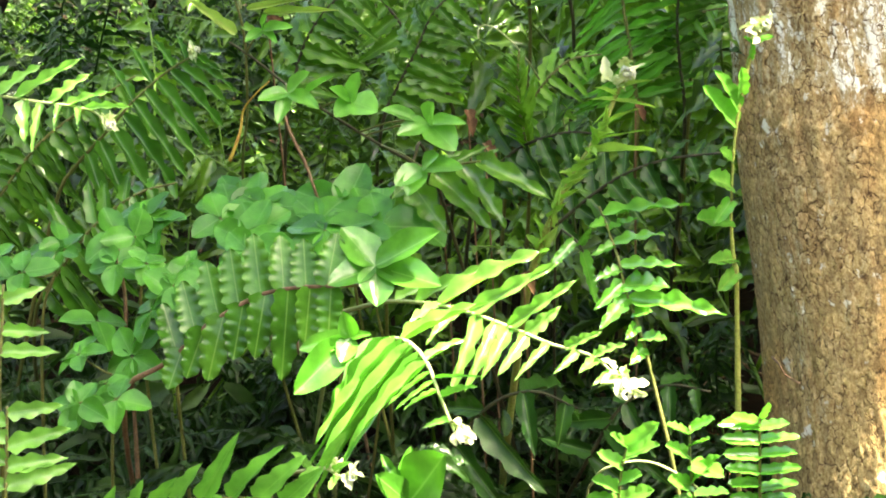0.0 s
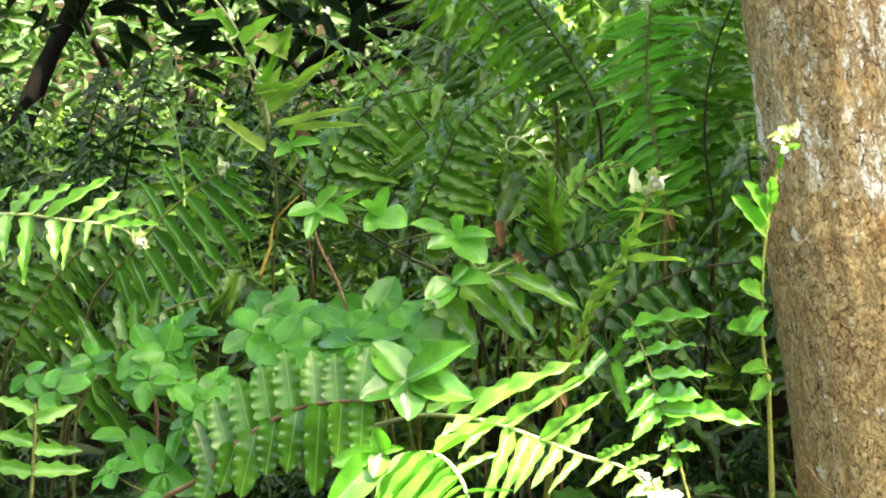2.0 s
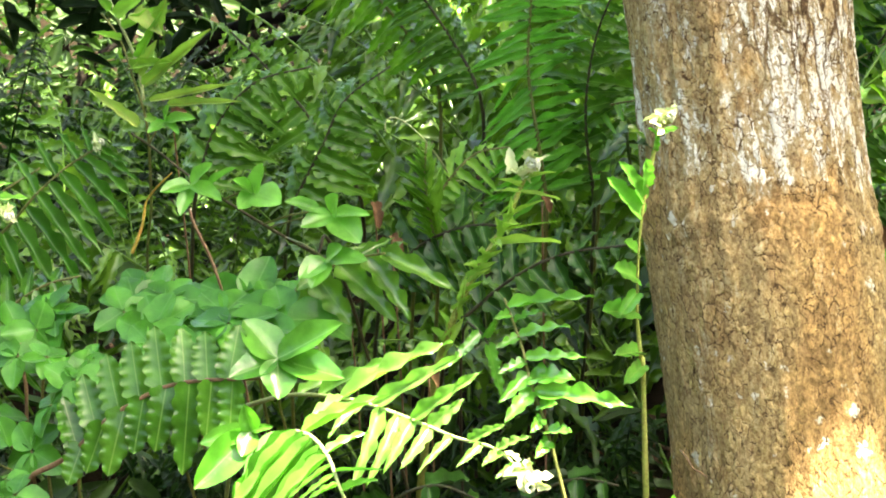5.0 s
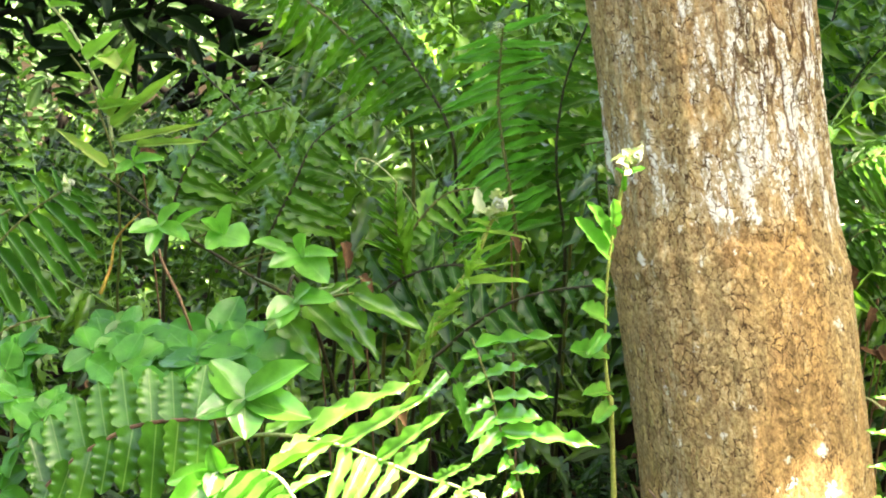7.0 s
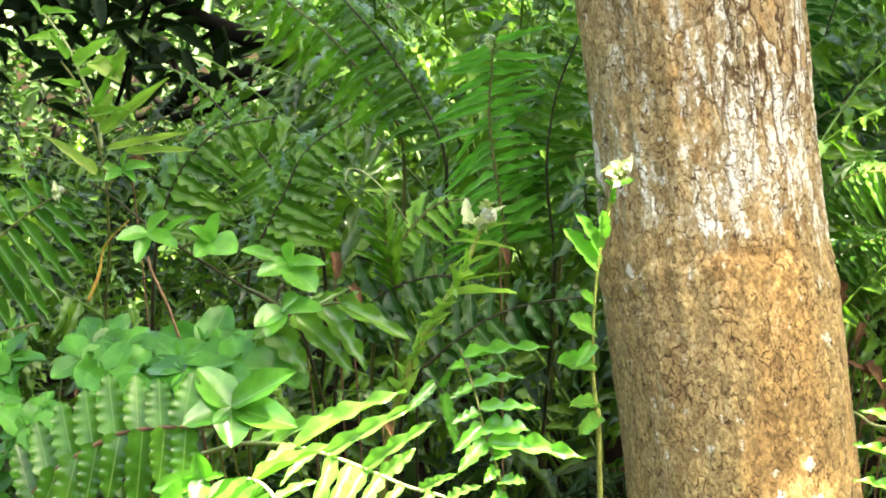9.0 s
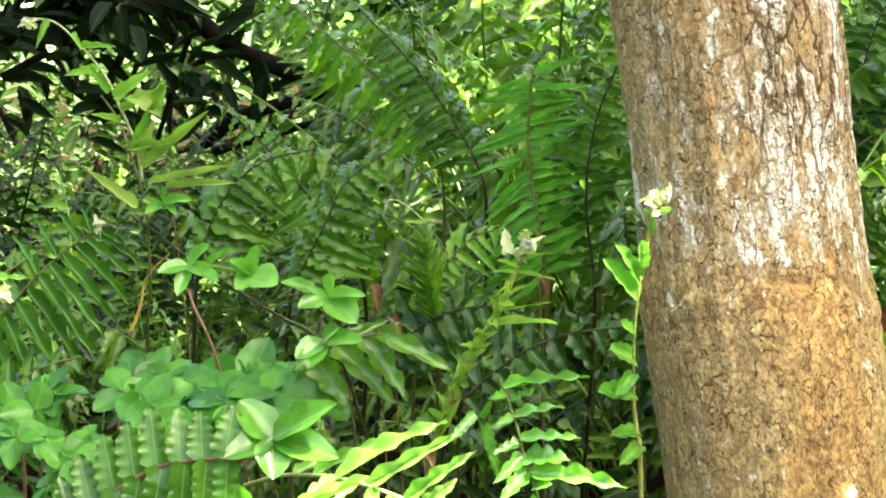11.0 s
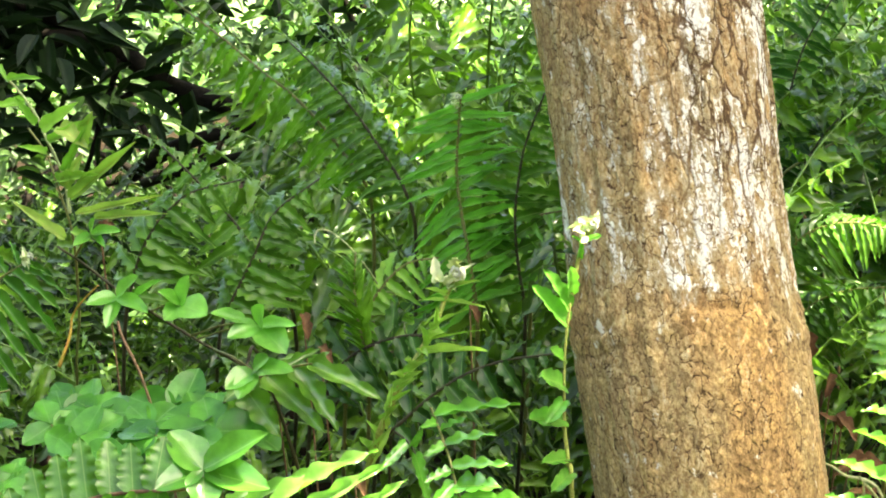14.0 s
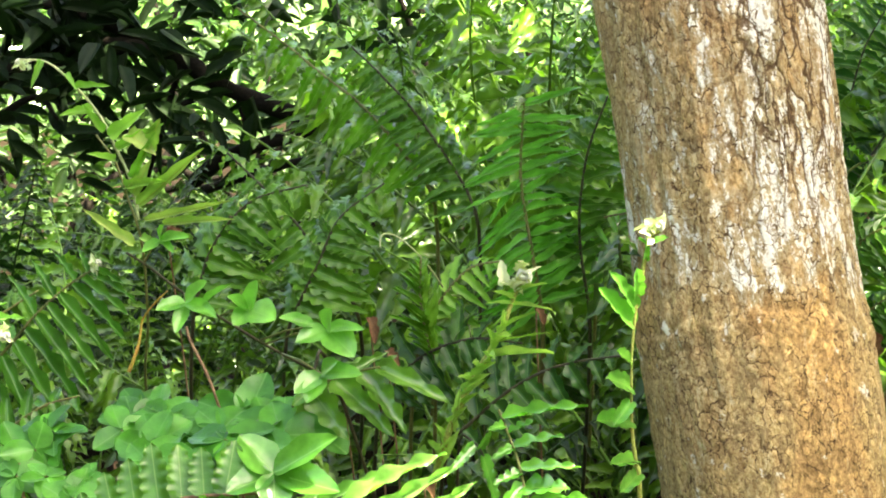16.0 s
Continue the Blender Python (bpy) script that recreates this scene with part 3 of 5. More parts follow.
    while len(faces) < 21500:
        z = rnd.uniform(3.1, 5.2)
        # dense extra leaves are aimed to shade the trunk and the ferns
        if len(faces) > 16500:
            k = rnd.uniform(-0.6, 0.5)
            land = Vector((0.37 - 0.5 * k + rnd.uniform(-0.22, 0.22), 2.68 + 0.3 * k + rnd.uniform(-0.22, 0.22), 1.0))
            p = land + SUN * ((z - 1.0) / SUN.z)
        elif 10500 < len(faces) < 12000:
            land = Vector((rnd.uniform(-1.0, 0.6), rnd.uniform(3.2, 5.6), 1.0))
            p = land + SUN * ((z - 1.0) / SUN.z)
        elif len(faces) >= 12000:
            land = Vector((rnd.uniform(-0.75, 0.24) + rnd.gauss(0, 0.12), rnd.uniform(2.2, 3.35) + rnd.gauss(0, 0.12), 1.0))
            p = land + SUN * ((z - 1.0) / SUN.z)
        elif rnd.random() < 0.8:
            land = Vector((rnd.uniform(-1.7, 1.9) + rnd.gauss(0, 0.4), rnd.uniform(2.2, 6.0) + rnd.gauss(0, 0.2), 1.0))
            p = land + SUN * ((z - 1.0) / SUN.z)
        else:
            p = Vector((rnd.uniform(-0.8, 4.6), rnd.uniform(1.2, 4.9), z))
            land = p - SUN * ((z - 1.0) / SUN.z)
        if noise.noise((p.x * 0.9, p.y * 0.9, 1.7)) > 0.33 and (abs(land.x) > 1.6 or not 1.5 < land.y < 6):
            continue
        if land.y > 3.45 and land.x < 0.4 and not (land.x < -0.15 and land.y > 4.2) and noise.noise((land.x * 4.2, land.y * 3.0, 5.0)) > 0.2:
            continue
        if land.y > 2.8 and land.x < 0.2 and noise.noise((land.x * 5.2, land.y * 4.4, 12.0)) > 0.30:
            continue
        shut = True
        for c, r in open_spots:
            w = p - Vector(c)
            if (w - SUN * w.dot(SUN)).length < r + 0.115:
                shut = False
                break
        if not shut:
            continue
        for c, r, leaves in thin_spots:
            w = p - Vector(c)
            off = (w - SUN * w.dot(SUN)).length / r
            if off < 1 and rnd.random() > leaves + (1 - leaves) * off * off:
                shut = False
                break
        if not shut:
            continue
        d = Vector((rnd.gauss(0, 1), rnd.gauss(0, 1), rnd.gauss(0, 0.4))).normalized()
        n = Vector((rnd.gauss(0, 0.4), rnd.gauss(0, 0.4), 1)).normalized()
        y = n.cross(d).normalized() * rnd.uniform(0.024, 0.04)
        ln = rnd.uniform(0.08, 0.14)
        i = len(verts)
        verts += [p, p + d * ln * 0.45 + y, p + d * ln, p + d * ln * 0.45 - y]
        faces.append((i, i + 1, i + 2, i + 3))
    crown = part("crown", mesh("crown", verts, faces, SHADE_CANOPY, False), tree, inv, label="unseen green leaves added to shade the ferns")
    crown["kind"] = "stuff"


build_tree()


# ---------------------------------------------------------------- fern thicket behind
LIGHTWARD = Vector((0.12, -0.70, 0.60))


def frond_template(k, azimuth, material=FIELD):
    """A whole frond in one mesh, one unit long, rising and arching along +x, its leaflets hanging and turned to the open side."""
    rnd = random.Random(40 + k)
    arch = rnd.uniform(0.5, 0.95)
    open_side = Matrix.Rotation(-azimuth, 3, "Z") @ LIGHTWARD
    path = [Vector((t * (0.9 - 0.25 * arch), 0.04 * math.sin(3 * t + k), 1.35 * arch * t * (1 - 0.5 * t))) for t in [i / 16 for i in range(17)]]
    verts, faces = tube(path, 0.0042, 0.0016, 5)
    pairs = (14, 16, 18, 20)[k % 4]
    leaf, wide = ((0.105, 0.026), (0.095, 0.024), (0.09, 0.020), (0.10, 0.018))[k % 4]
    hang = rnd.uniform(0.2, 0.8)
    for i in range(pairs):
        s = 0.25 + 0.75 * (i + 0.5) / pairs
        for side in (1, -1):
            q = min(0.995, s + rnd.uniform(-0.3, 0.3) / pairs)
            j = min(15, int(q * 16))
            pos = path[j].lerp(path[j + 1], q * 16 - j)
            tan = (path[j + 1] - path[j]).normalized()
            n = Vector((0, 0, 1)) - tan * tan.z
            n.normalize()
            d = (tan.cross(n) * side + tan * rnd.uniform(0.0, 0.6) + Vector((0, 0, -hang + rnd.uniform(-0.35, 0.35)))).normalized()
            g = taper((s - 0.25) / 0.75) * rnd.uniform(0.82, 1.12)
            face_to = n * 0.45 + open_side * 0.75 + Vector((rnd.uniform(-.5, .5), rnd.uniform(-.5, .5), rnd.uniform(-.3, .3)))
            m = place(pos, d, face_to.normalized(), leaf * g, wide * (0.4 + 0.6 * g))
            v, f = blade(strap, 18, 0.06, rnd.uniform(2.4, 3.6), 0.28, rnd.uniform(0.2, 0.8), 0.25, rnd.uniform(0, 6), rnd.uniform(-1.5, 1.5))
            o = len(verts)
            verts += [m @ Vector(p) for p in v]
            faces += [tuple(o + p for p in face) for face in f]
    return mesh("frond", verts, faces, material)


BINS = 8
TEMPLATES = [[frond_template(k * 5 + b, 2 * math.pi * b / BINS) for k in range(4)] for b in range(BINS)]
LOW = [[frond_template(k * 5 + b + 50, 2 * math.pi * b / BINS, SHADE_FIELD) for k in range(2)] for b in range(BINS)]


def thicket_fern(x, y, size, count, rnd, label="dark green fern with arching fronds in the shade", steep=(0.0, 0.7), kinds=TEMPLATES):
    ob, inv, base = plant_at("fern", x, y, label, "fern", "ferns in the thicket")
    turn = rnd.uniform(0, 6.28)
    for k in range(count):
        a = turn + k * 2 * math.pi / count + rnd.uniform(-0.3, 0.3)
        s = size * rnd.uniform(0.75, 1.1)
        shapes = kinds[round(a / (2 * math.pi) * BINS) % BINS]
        part("frond", rnd.choice(shapes), ob, None, Matrix.LocRotScale((0, 0, 0), Euler((rnd.uniform(-0.3, 0.3), -rnd.uniform(*steep), a)), (s, s, s)))


rnd = random.Random(11)
for j in range(9):
    y = 3.12 + 0.34 * j
    x = -1.2 - 0.06 * j
    while x < 1.7 + 0.12 * j:
        px, py = x + rnd.uniform(-0.1, 0.1), y + rnd.uniform(-0.1, 0.1)
        tall = ease(-0.32, 0.02, px * 3.8 / py)
        size = (0.62 + 0.28 * tall + 0.035 * j * tall) * rnd.uniform(0.88, 1.1)
        if j > 1:
            size *= 0.80 + 0.20 * tall
        if j == 0 and px > 0.42:
            size *= 0.6
        thicket_fern(px, py, size, rnd.choice((6, 7, 8)), rnd)
        x += rnd.uniform(0.26, 0.38)
# low ferns under the near fronds; their dark green stands in for the gloom
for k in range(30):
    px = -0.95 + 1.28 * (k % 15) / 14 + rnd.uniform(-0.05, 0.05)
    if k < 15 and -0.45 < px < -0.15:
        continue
    thicket_fern(px, 2.85 + 0.25 * (k // 15) + rnd.uniform(-0.1, 0.1), rnd.uniform(0.48, 0.62), 7, rnd, "low fern coloured dark for shade under taller fronds", (-0.55, 0.1), LOW)

# clumps in the same darkened green, for gloom below the shrub
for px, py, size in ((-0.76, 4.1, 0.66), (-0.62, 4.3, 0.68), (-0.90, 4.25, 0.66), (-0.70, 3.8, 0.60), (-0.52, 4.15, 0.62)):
    thicket_fern(px, py, size, 7, rnd, "fern coloured dark for the gloom below the shrub", (0.0, 0.6), LOW)


# ---------------------------------------------------------------- undergrowth and shrub behind, left of the thicket
def leaf_cloud(rnd, spots, count, size, slim, flat=0.5):
    """Many separate pointed leaves scattered about the given spots."""
    verts, faces = [], []
    for k in range(count):
        c, r = rnd.choice(spots)
        p = Vector(c) + Vector((rnd.gauss(0, r), rnd.gauss(0, r), rnd.gauss(0, r * 0.8)))
        d = Vector((rnd.gauss(0, 1), rnd.gauss(0, 1), rnd.gauss(-0.3, 0.6))).normalized()
        n = Vector((rnd.gauss(0, 0.6), rnd.gauss(-0.3, 0.6), flat)).normalized()
        ln = size * rnd.uniform(0.7, 1.25)
        m = place(p, d, n, ln, ln * slim)
        v, f = blade(ovate, 5, 0.01, 1.0, 0.0, rnd.uniform(0, 0.3), 0.4)
        o = len(verts)
        verts += [m @ Vector(q) for q in v]
        faces += [tuple(o + q for q in face) for face in f]
    return verts, faces


def undergrowth():
    """The dark tangle of small leaves that hides the soil between the ferns."""
    rnd = random.Random(8)
    verts, faces = [], []
    while len(faces) < 16 * 4200:
        x, y = rnd.uniform(-1.5, 1.5), rnd.uniform(2.75, 5.2)
        if (x - 0.38) ** 2 + (y - 2.8) ** 2 < 0.05 or (0.05 < x < 0.8 and y < 3.5 and rnd.random() < 0.7):
            continue
        p = Vector((x, y, ground_z(x, y) + rnd.uniform(0.0, 0.26)))
        d = Vector((rnd.gauss(0, 1), rnd.gauss(0, 1), rnd.gauss(0.1, 0.5))).normalized()
        n = Vector((rnd.gauss(0, 0.5), rnd.gauss(-0.3, 0.5), 0.8)).normalized()
        ln = rnd.uniform(0.05, 0.10)
        m = place(p, d, n, ln, ln * rnd.uniform(0.22, 0.4))
        v, f = blade(strap, 4, 0.02, 2.0, 0.0, rnd.uniform(0, 0.4), 0.3)
        o = len(verts)
        verts += [m @ Vector(q) for q in v]
        faces += [tuple(o + q for q in face) for face in f]
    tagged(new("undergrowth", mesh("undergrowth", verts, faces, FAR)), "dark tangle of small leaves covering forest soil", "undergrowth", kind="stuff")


undergrowth()


def build_shrub():
    shrub = new("shrub")
    base = Vector((-1.3, 5.2, ground_z(-1.3, 5.2)))
    shrub.location = base
    tagged(shrub, "dark shrub with crooked branches and broad leaves", "shrub")
    inv = Matrix.Translation(-base)
    limbs = [([tuple(base), (-1.057, 5.216, 1.126), (-0.922, 5.129, 1.254), (-0.798, 5.031, 1.284), (-0.686, 5.033, 1.298), (-0.585, 5.031, 1.284), (-0.506, 5.025, 1.228), (-0.427, 5.021, 1.189), (-0.297, 5.016, 1.137)], 0.024, 0.014),
             ([(-0.585, 5.031, 1.284), (-0.679, 5.036, 1.332), (-0.814, 5.041, 1.377), (-1.002, 5.149, 1.448)], 0.020, 0.012),
             ([(-0.555, 5.104, 1.020), (-0.500, 5.058, 1.059), (-0.409, 5.011, 1.095), (-0.326, 5.013, 1.111), (-0.207, 5.015, 1.131)], 0.017, 0.012)]
    limbs += [([(-0.543, 5.202, 0.998), (-0.418, 5.106, 1.037), (-0.319, 5.008, 1.064), (-0.218, 5.009, 1.075)], 0.012, 0.008),
             ([(-0.562, 5.030, 1.271), (-0.601, 5.017, 1.153), (-0.623, 5.009, 1.075), (-0.670, 5.099, 0.969)], 0.007, 0.004),
             ([(-0.477, 5.023, 1.209), (-0.544, 5.021, 1.187), (-0.594, 4.968, 1.165)], 0.008, 0.004),
             ([(-0.454, 5.022, 1.198), (-0.437, 5.014, 1.120), (-0.443, 5.004, 1.030)], 0.006, 0.004),
             ([(-0.949, 5.017, 1.153), (-0.859, 5.022, 1.198), (-0.798, 4.917, 1.155)], 0.008, 0.004)]
    for pts, a, b in limbs:
        v, f = tube(spline(pts, 8), a, b, 9, 0.5)
        part("branch", mesh("branch", v, f, BRANCH), shrub, inv)
    rnd = random.Random(21)
    spots = [((-0.798, 4.924, 1.221), 0.12), ((-0.688, 4.929, 1.265), 0.10), ((-0.842, 4.912, 1.135), 0.07), ((-0.600, 4.922, 1.199), 0.07), ((-0.594, 4.959, 1.110), 0.05),
             ((-0.489, 4.917, 1.155), 0.06), ((-0.930, 4.917, 1.155), 0.15), ((-1.050, 5.007, 1.12), 0.12), ((-0.879, 4.95, 1.358), 0.08), ((-0.740, 4.95, 1.340), 0.08), ((-0.640, 4.95, 1.340), 0.08), ((-0.780, 5.039, 1.355), 0.12), ((-0.544, 5.039, 1.355), 0.12), ((-0.864, 4.939, 1.364), 0.12), ((-0.930, 4.931, 1.287), 0.10), ((-0.706, 4.989, 1.365), 0.10), ((-0.820, 4.934, 1.320), 0.08), ((-0.875, 4.935, 1.331), 0.06), ((-0.787, 4.937, 1.347), 0.06), ((-0.908, 4.926, 1.243), 0.06), ((-0.634, 5.042, 1.388), 0.10), ((-0.409, 5.043, 1.400), 0.10), ((-0.188, 5.143, 1.391), 0.10)]
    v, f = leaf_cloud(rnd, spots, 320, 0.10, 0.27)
    ob = part("foliage", mesh("foliage", v, f, SHADY), shrub, inv, label="broad leaves coloured near black for shade")
    ob["kind"] = "stuff"


build_shrub()


def far_bush(x, y, w, h, count, seed, material, size=0.10):
    rnd = random.Random(seed)
    z = ground_z(x, y)
    ob = new("bush")
    ob.location = (x, y, z)
    tagged(ob, "leafy green bush in the distance", "bush", "bushes behind the thicket")
    for k in range(4):
        a = Vector((rnd.uniform(-0.1, 0.1), rnd.uniform(-0.1, 0.1), -0.02))
        e = Vector((rnd.uniform(-w, w), rnd.uniform(-0.3, 0.3), h * rnd.uniform(0.7, 1.1)))
        v, f = tube(spline([a, a.lerp(e, 0.5) + Vector((rnd.uniform(-0.1, 0.1), 0, 0.1)), e], 6), 0.02, 0.006, 6)
        part("stem", mesh("stem", v, f, BRANCH), ob)
    spots = [((rnd.uniform(-w, w), rnd.uniform(-0.4, 0.4), h * rnd.uniform(0.15, 1.0)), rnd.uniform(0.08, 0.2)) for k in range(26)]
    v, f = leaf_cloud(rnd, spots, count, size, 0.4)
    part("foliage", mesh("foliage", v, f, material), ob)["kind"] = "stuff"


for k, (x, y, w, h, c) in enumerate(((-2.2, 8.0, 0.7, 1.3, 700), (-1.3, 8.4, 0.6, 1.0, 600), (-0.6, 7.6, 0.6, 0.9, 600), (0.2, 7.4, 0.7, 1.3, 800), (1.2, 7.8, 0.7, 1.4, 900), (2.2, 8.2, 0.8, 1.5, 900), (-3.0, 9.5, 0.9, 1.6, 700))):
    far_bush(x, y, w, h, c * 2, 60 + k, FAR, 0.065)
for k, (x, y, w, h, c) in enumerate(((-1.1, 6.6, 0.5, 0.45, 300), (-0.45, 6.4, 0.45, 0.5, 300), (0.15, 6.5, 0.5, 1.0, 600), (-1.8, 6.8, 0.5, 0.8, 500))):
    far_bush(x, y, w, h, c * 2, 80 + k, FAR, 0.06)

# ---------------------------------------------------------------- near ferns
def even(s):
    return 1.0 - 0.25 * s


def leaf_between(parent, inverse, a, b, width, normal, material, kind="wavy", seed=0):
    """One leaf from its foot a to its tip b."""
    a, b = Vector(a), Vector(b)
    me = random.Random(seed).choice(blades(kind, material))
    n = Vector(normal).normalized()
    way = b - a
    rise = (n - way * (n.dot(way) / way.length_squared)).normalized()
    deep = min(way.length, 7.0 * width)
    way = way + rise * BEND[me.name] * deep
    return part("leaflet", me, parent, inverse, place(a, way, n, way.length * 0.98, width, deep))


def more_leaves(frond, leaves, material, kind, normal):
    """Leaflets set one by one on a stalk: how far along it each sits, its tip and its width."""
    path = WAYS[frond.name]
    rnd = random.Random(len(frond.name) + len(path) + len(leaves))
    for k, (along, tip, w) in enumerate(leaves):
        n = Vector(normal) + Vector((rnd.uniform(-0.25, 0.25), rnd.uniform(-0.25, 0.25), rnd.uniform(-0.2, 0.2)))
        leaf_between(frond, Matrix.Identity(4), path[round(along * (len(path) - 1))], tip, w, n, material, kind, round(abs(tip[0]) * 9000) + k)


WAYS = {}


def leafy(label, pts, leaves, material, stalk, kind, normal, foot, bud=0.0, thick=0.0026, name="fern"):
    """A frond or leafy shoot through the points, rooted in the bank, with its leaflets set one by one."""
    SEED[0] += 1
    rnd = random.Random(SEED[0])
    ob, inv, base = plant_at(name, foot[0], foot[1], label, name, "ferns in the thicket" if name == "fern" else "")
    path = spline(pts, 8)
    b0, t0 = path[0], (path[1] - path[0]).normalized()
    leg = [base * (1 - t) ** 2 * (1 + 2 * t) + b0 * t * t * (3 - 2 * t) - t0 * 0.14 * t * t * (1 - t) for t in [i / 10 for i in range(10)]]
    v, f = tube(leg + path, thick, thick * 0.5, 6)
    frond = part("frond" if name == "fern" else "shoot", mesh("frond", v, f, stalk), ob, inv)
    WAYS[frond.name] = path
    more_leaves(frond, leaves, material, kind, normal)
    if bud:
        crozier(frond, Matrix.Identity(4), path[-1], (path[-1] - path[-2]).normalized(), bud, rnd)
    return frond


frond = leafy("young sunlit fern frond with lime leaflets and woolly tip", [(-0.234, 2.560, 0.777), (-0.186, 2.470, 0.804), (-0.143, 2.420, 0.812), (-0.108, 2.380, 0.813), (-0.081, 2.360, 0.808), (-0.048, 2.340, 0.799), (-0.019, 2.320, 0.791), (0.011, 2.300, 0.787), (0.029, 2.290, 0.778), (0.038, 2.280, 0.766), (0.041, 2.280, 0.754)],
      [(0.24, (-0.025, 2.413, 0.866), 0.0146), (0.34, (-0.011, 2.376, 0.861), 0.0144), (0.46, (0.004, 2.347, 0.848), 0.0132), (0.51, (-0.012, 2.337, 0.824), 0.0158), (0.64, (0.025, 2.302, 0.806), 0.0104),
       (0.74, (0.048, 2.286, 0.798), 0.0103), (0.17, (-0.078, 2.461, 0.843), 0.0131), (0.12, (-0.125, 2.484, 0.822), 0.0121), (0.59, (-0.055, 2.293, 0.762), 0.0089), (0.51, (-0.071, 2.308, 0.764), 0.0126),
       (0.46, (-0.086, 2.317, 0.759), 0.0137), (0.42, (-0.101, 2.315, 0.750), 0.0143), (0.36, (-0.117, 2.327, 0.742), 0.0144), (0.68, (-0.018, 2.284, 0.771), 0.0088), (0.75, (0.005, 2.274, 0.774), 0.0103),
       (0.30, (-0.139, 2.340, 0.788), 0.0118), (0.24, (-0.162, 2.363, 0.797), 0.0108), (0.85, (0.017, 2.264, 0.764), 0.0077)],
      LIME, PALE_STALK, "wavy", (0.22, -0.72, 0.64), (-0.32, 3.05), 0.026, 0.0026)
more_leaves(frond, [(0.89, (0.052, 2.271, 0.777), 0.0077)],
            LIME, "wavy", (0.1, -0.62, 0.75))
leafy("fern frond with drooping pointed leaflets", [(-0.189, 2.660, 0.884), (-0.164, 2.620, 0.908), (-0.138, 2.600, 0.920), (-0.113, 2.585, 0.929), (-0.092, 2.570, 0.934)],
      [(0.22, (-0.127, 2.604, 0.853), 0.0316), (0.47, (-0.081, 2.582, 0.861), 0.0290), (0.75, (-0.066, 2.565, 0.866), 0.0253), (0.97, (-0.020, 2.552, 0.896), 0.0229), (0.28, (-0.185, 2.597, 0.892), 0.0198),
       (0.50, (-0.109, 2.620, 0.938), 0.0138), (0.12, (-0.165, 2.659, 0.835), 0.0235), (0.97, (-0.074, 2.572, 0.946), 0.0103), (0.62, (-0.085, 2.622, 0.943), 0.0116)],
      SATIN, STALK, "wavy", (0.15, -0.93, 0.32), (-0.2, 3.0), 0, 0.0024)
frond = leafy("erect young fern frond with curled narrow leaflets and woolly tip", [(-0.038, 2.620, 0.811), (-0.021, 2.580, 0.866), (0.002, 2.560, 0.917), (0.021, 2.560, 0.948), (0.035, 2.560, 0.974), (0.046, 2.560, 1.001), (0.052, 2.555, 1.014), (0.061, 2.550, 1.021)],
      [(0.41, (0.086, 2.540, 0.949), 0.0065), (0.48, (0.088, 2.540, 0.971), 0.0017), (0.57, (0.070, 2.540, 0.992), 0.0027), (0.70, (0.087, 2.540, 0.993), 0.0027), (0.70, (0.019, 2.540, 1.001), 0.0034),
       (0.64, (0.022, 2.540, 0.974), 0.0034), (0.73, (0.025, 2.540, 1.013), 0.0039), (0.82, (0.081, 2.536, 1.021), 0.0034), (0.14, (-0.015, 2.560, 0.891), 0.0075), (0.16, (-0.002, 2.556, 0.893), 0.0075),
       (0.20, (-0.008, 2.550, 0.914), 0.0087), (0.21, (0.009, 2.547, 0.908), 0.0071), (0.23, (-0.000, 2.545, 0.921), 0.0067), (0.25, (0.021, 2.543, 0.927), 0.0089), (0.29, (0.009, 2.540, 0.941), 0.0071),
       (0.30, (0.026, 2.539, 0.940), 0.0090), (0.34, (0.018, 2.539, 0.955), 0.0081), (0.38, (0.033, 2.539, 0.954), 0.0066)],
      SHOOT, SHOOT_STALK, "curlstrap", (0.2, -0.75, 0.55), (-0.08, 3.0), 0.03, 0.0046)
more_leaves(frond, [(0.41, (0.023, 2.540, 0.966), 0.0093), (0.45, (0.041, 2.540, 0.969), 0.0071), (0.48, (0.030, 2.540, 0.984), 0.0092), (0.54, (0.048, 2.540, 0.983), 0.0075), (0.57, (0.037, 2.540, 0.996), 0.0066),
       (0.09, (-0.036, 2.574, 0.872), 0.0139), (0.07, (-0.013, 2.579, 0.864), 0.0141), (0.05, (-0.044, 2.584, 0.854), 0.0141), (0.04, (-0.020, 2.590, 0.850), 0.0141)],
            SHOOT, "curlstrap", (0.2, -0.75, 0.55))
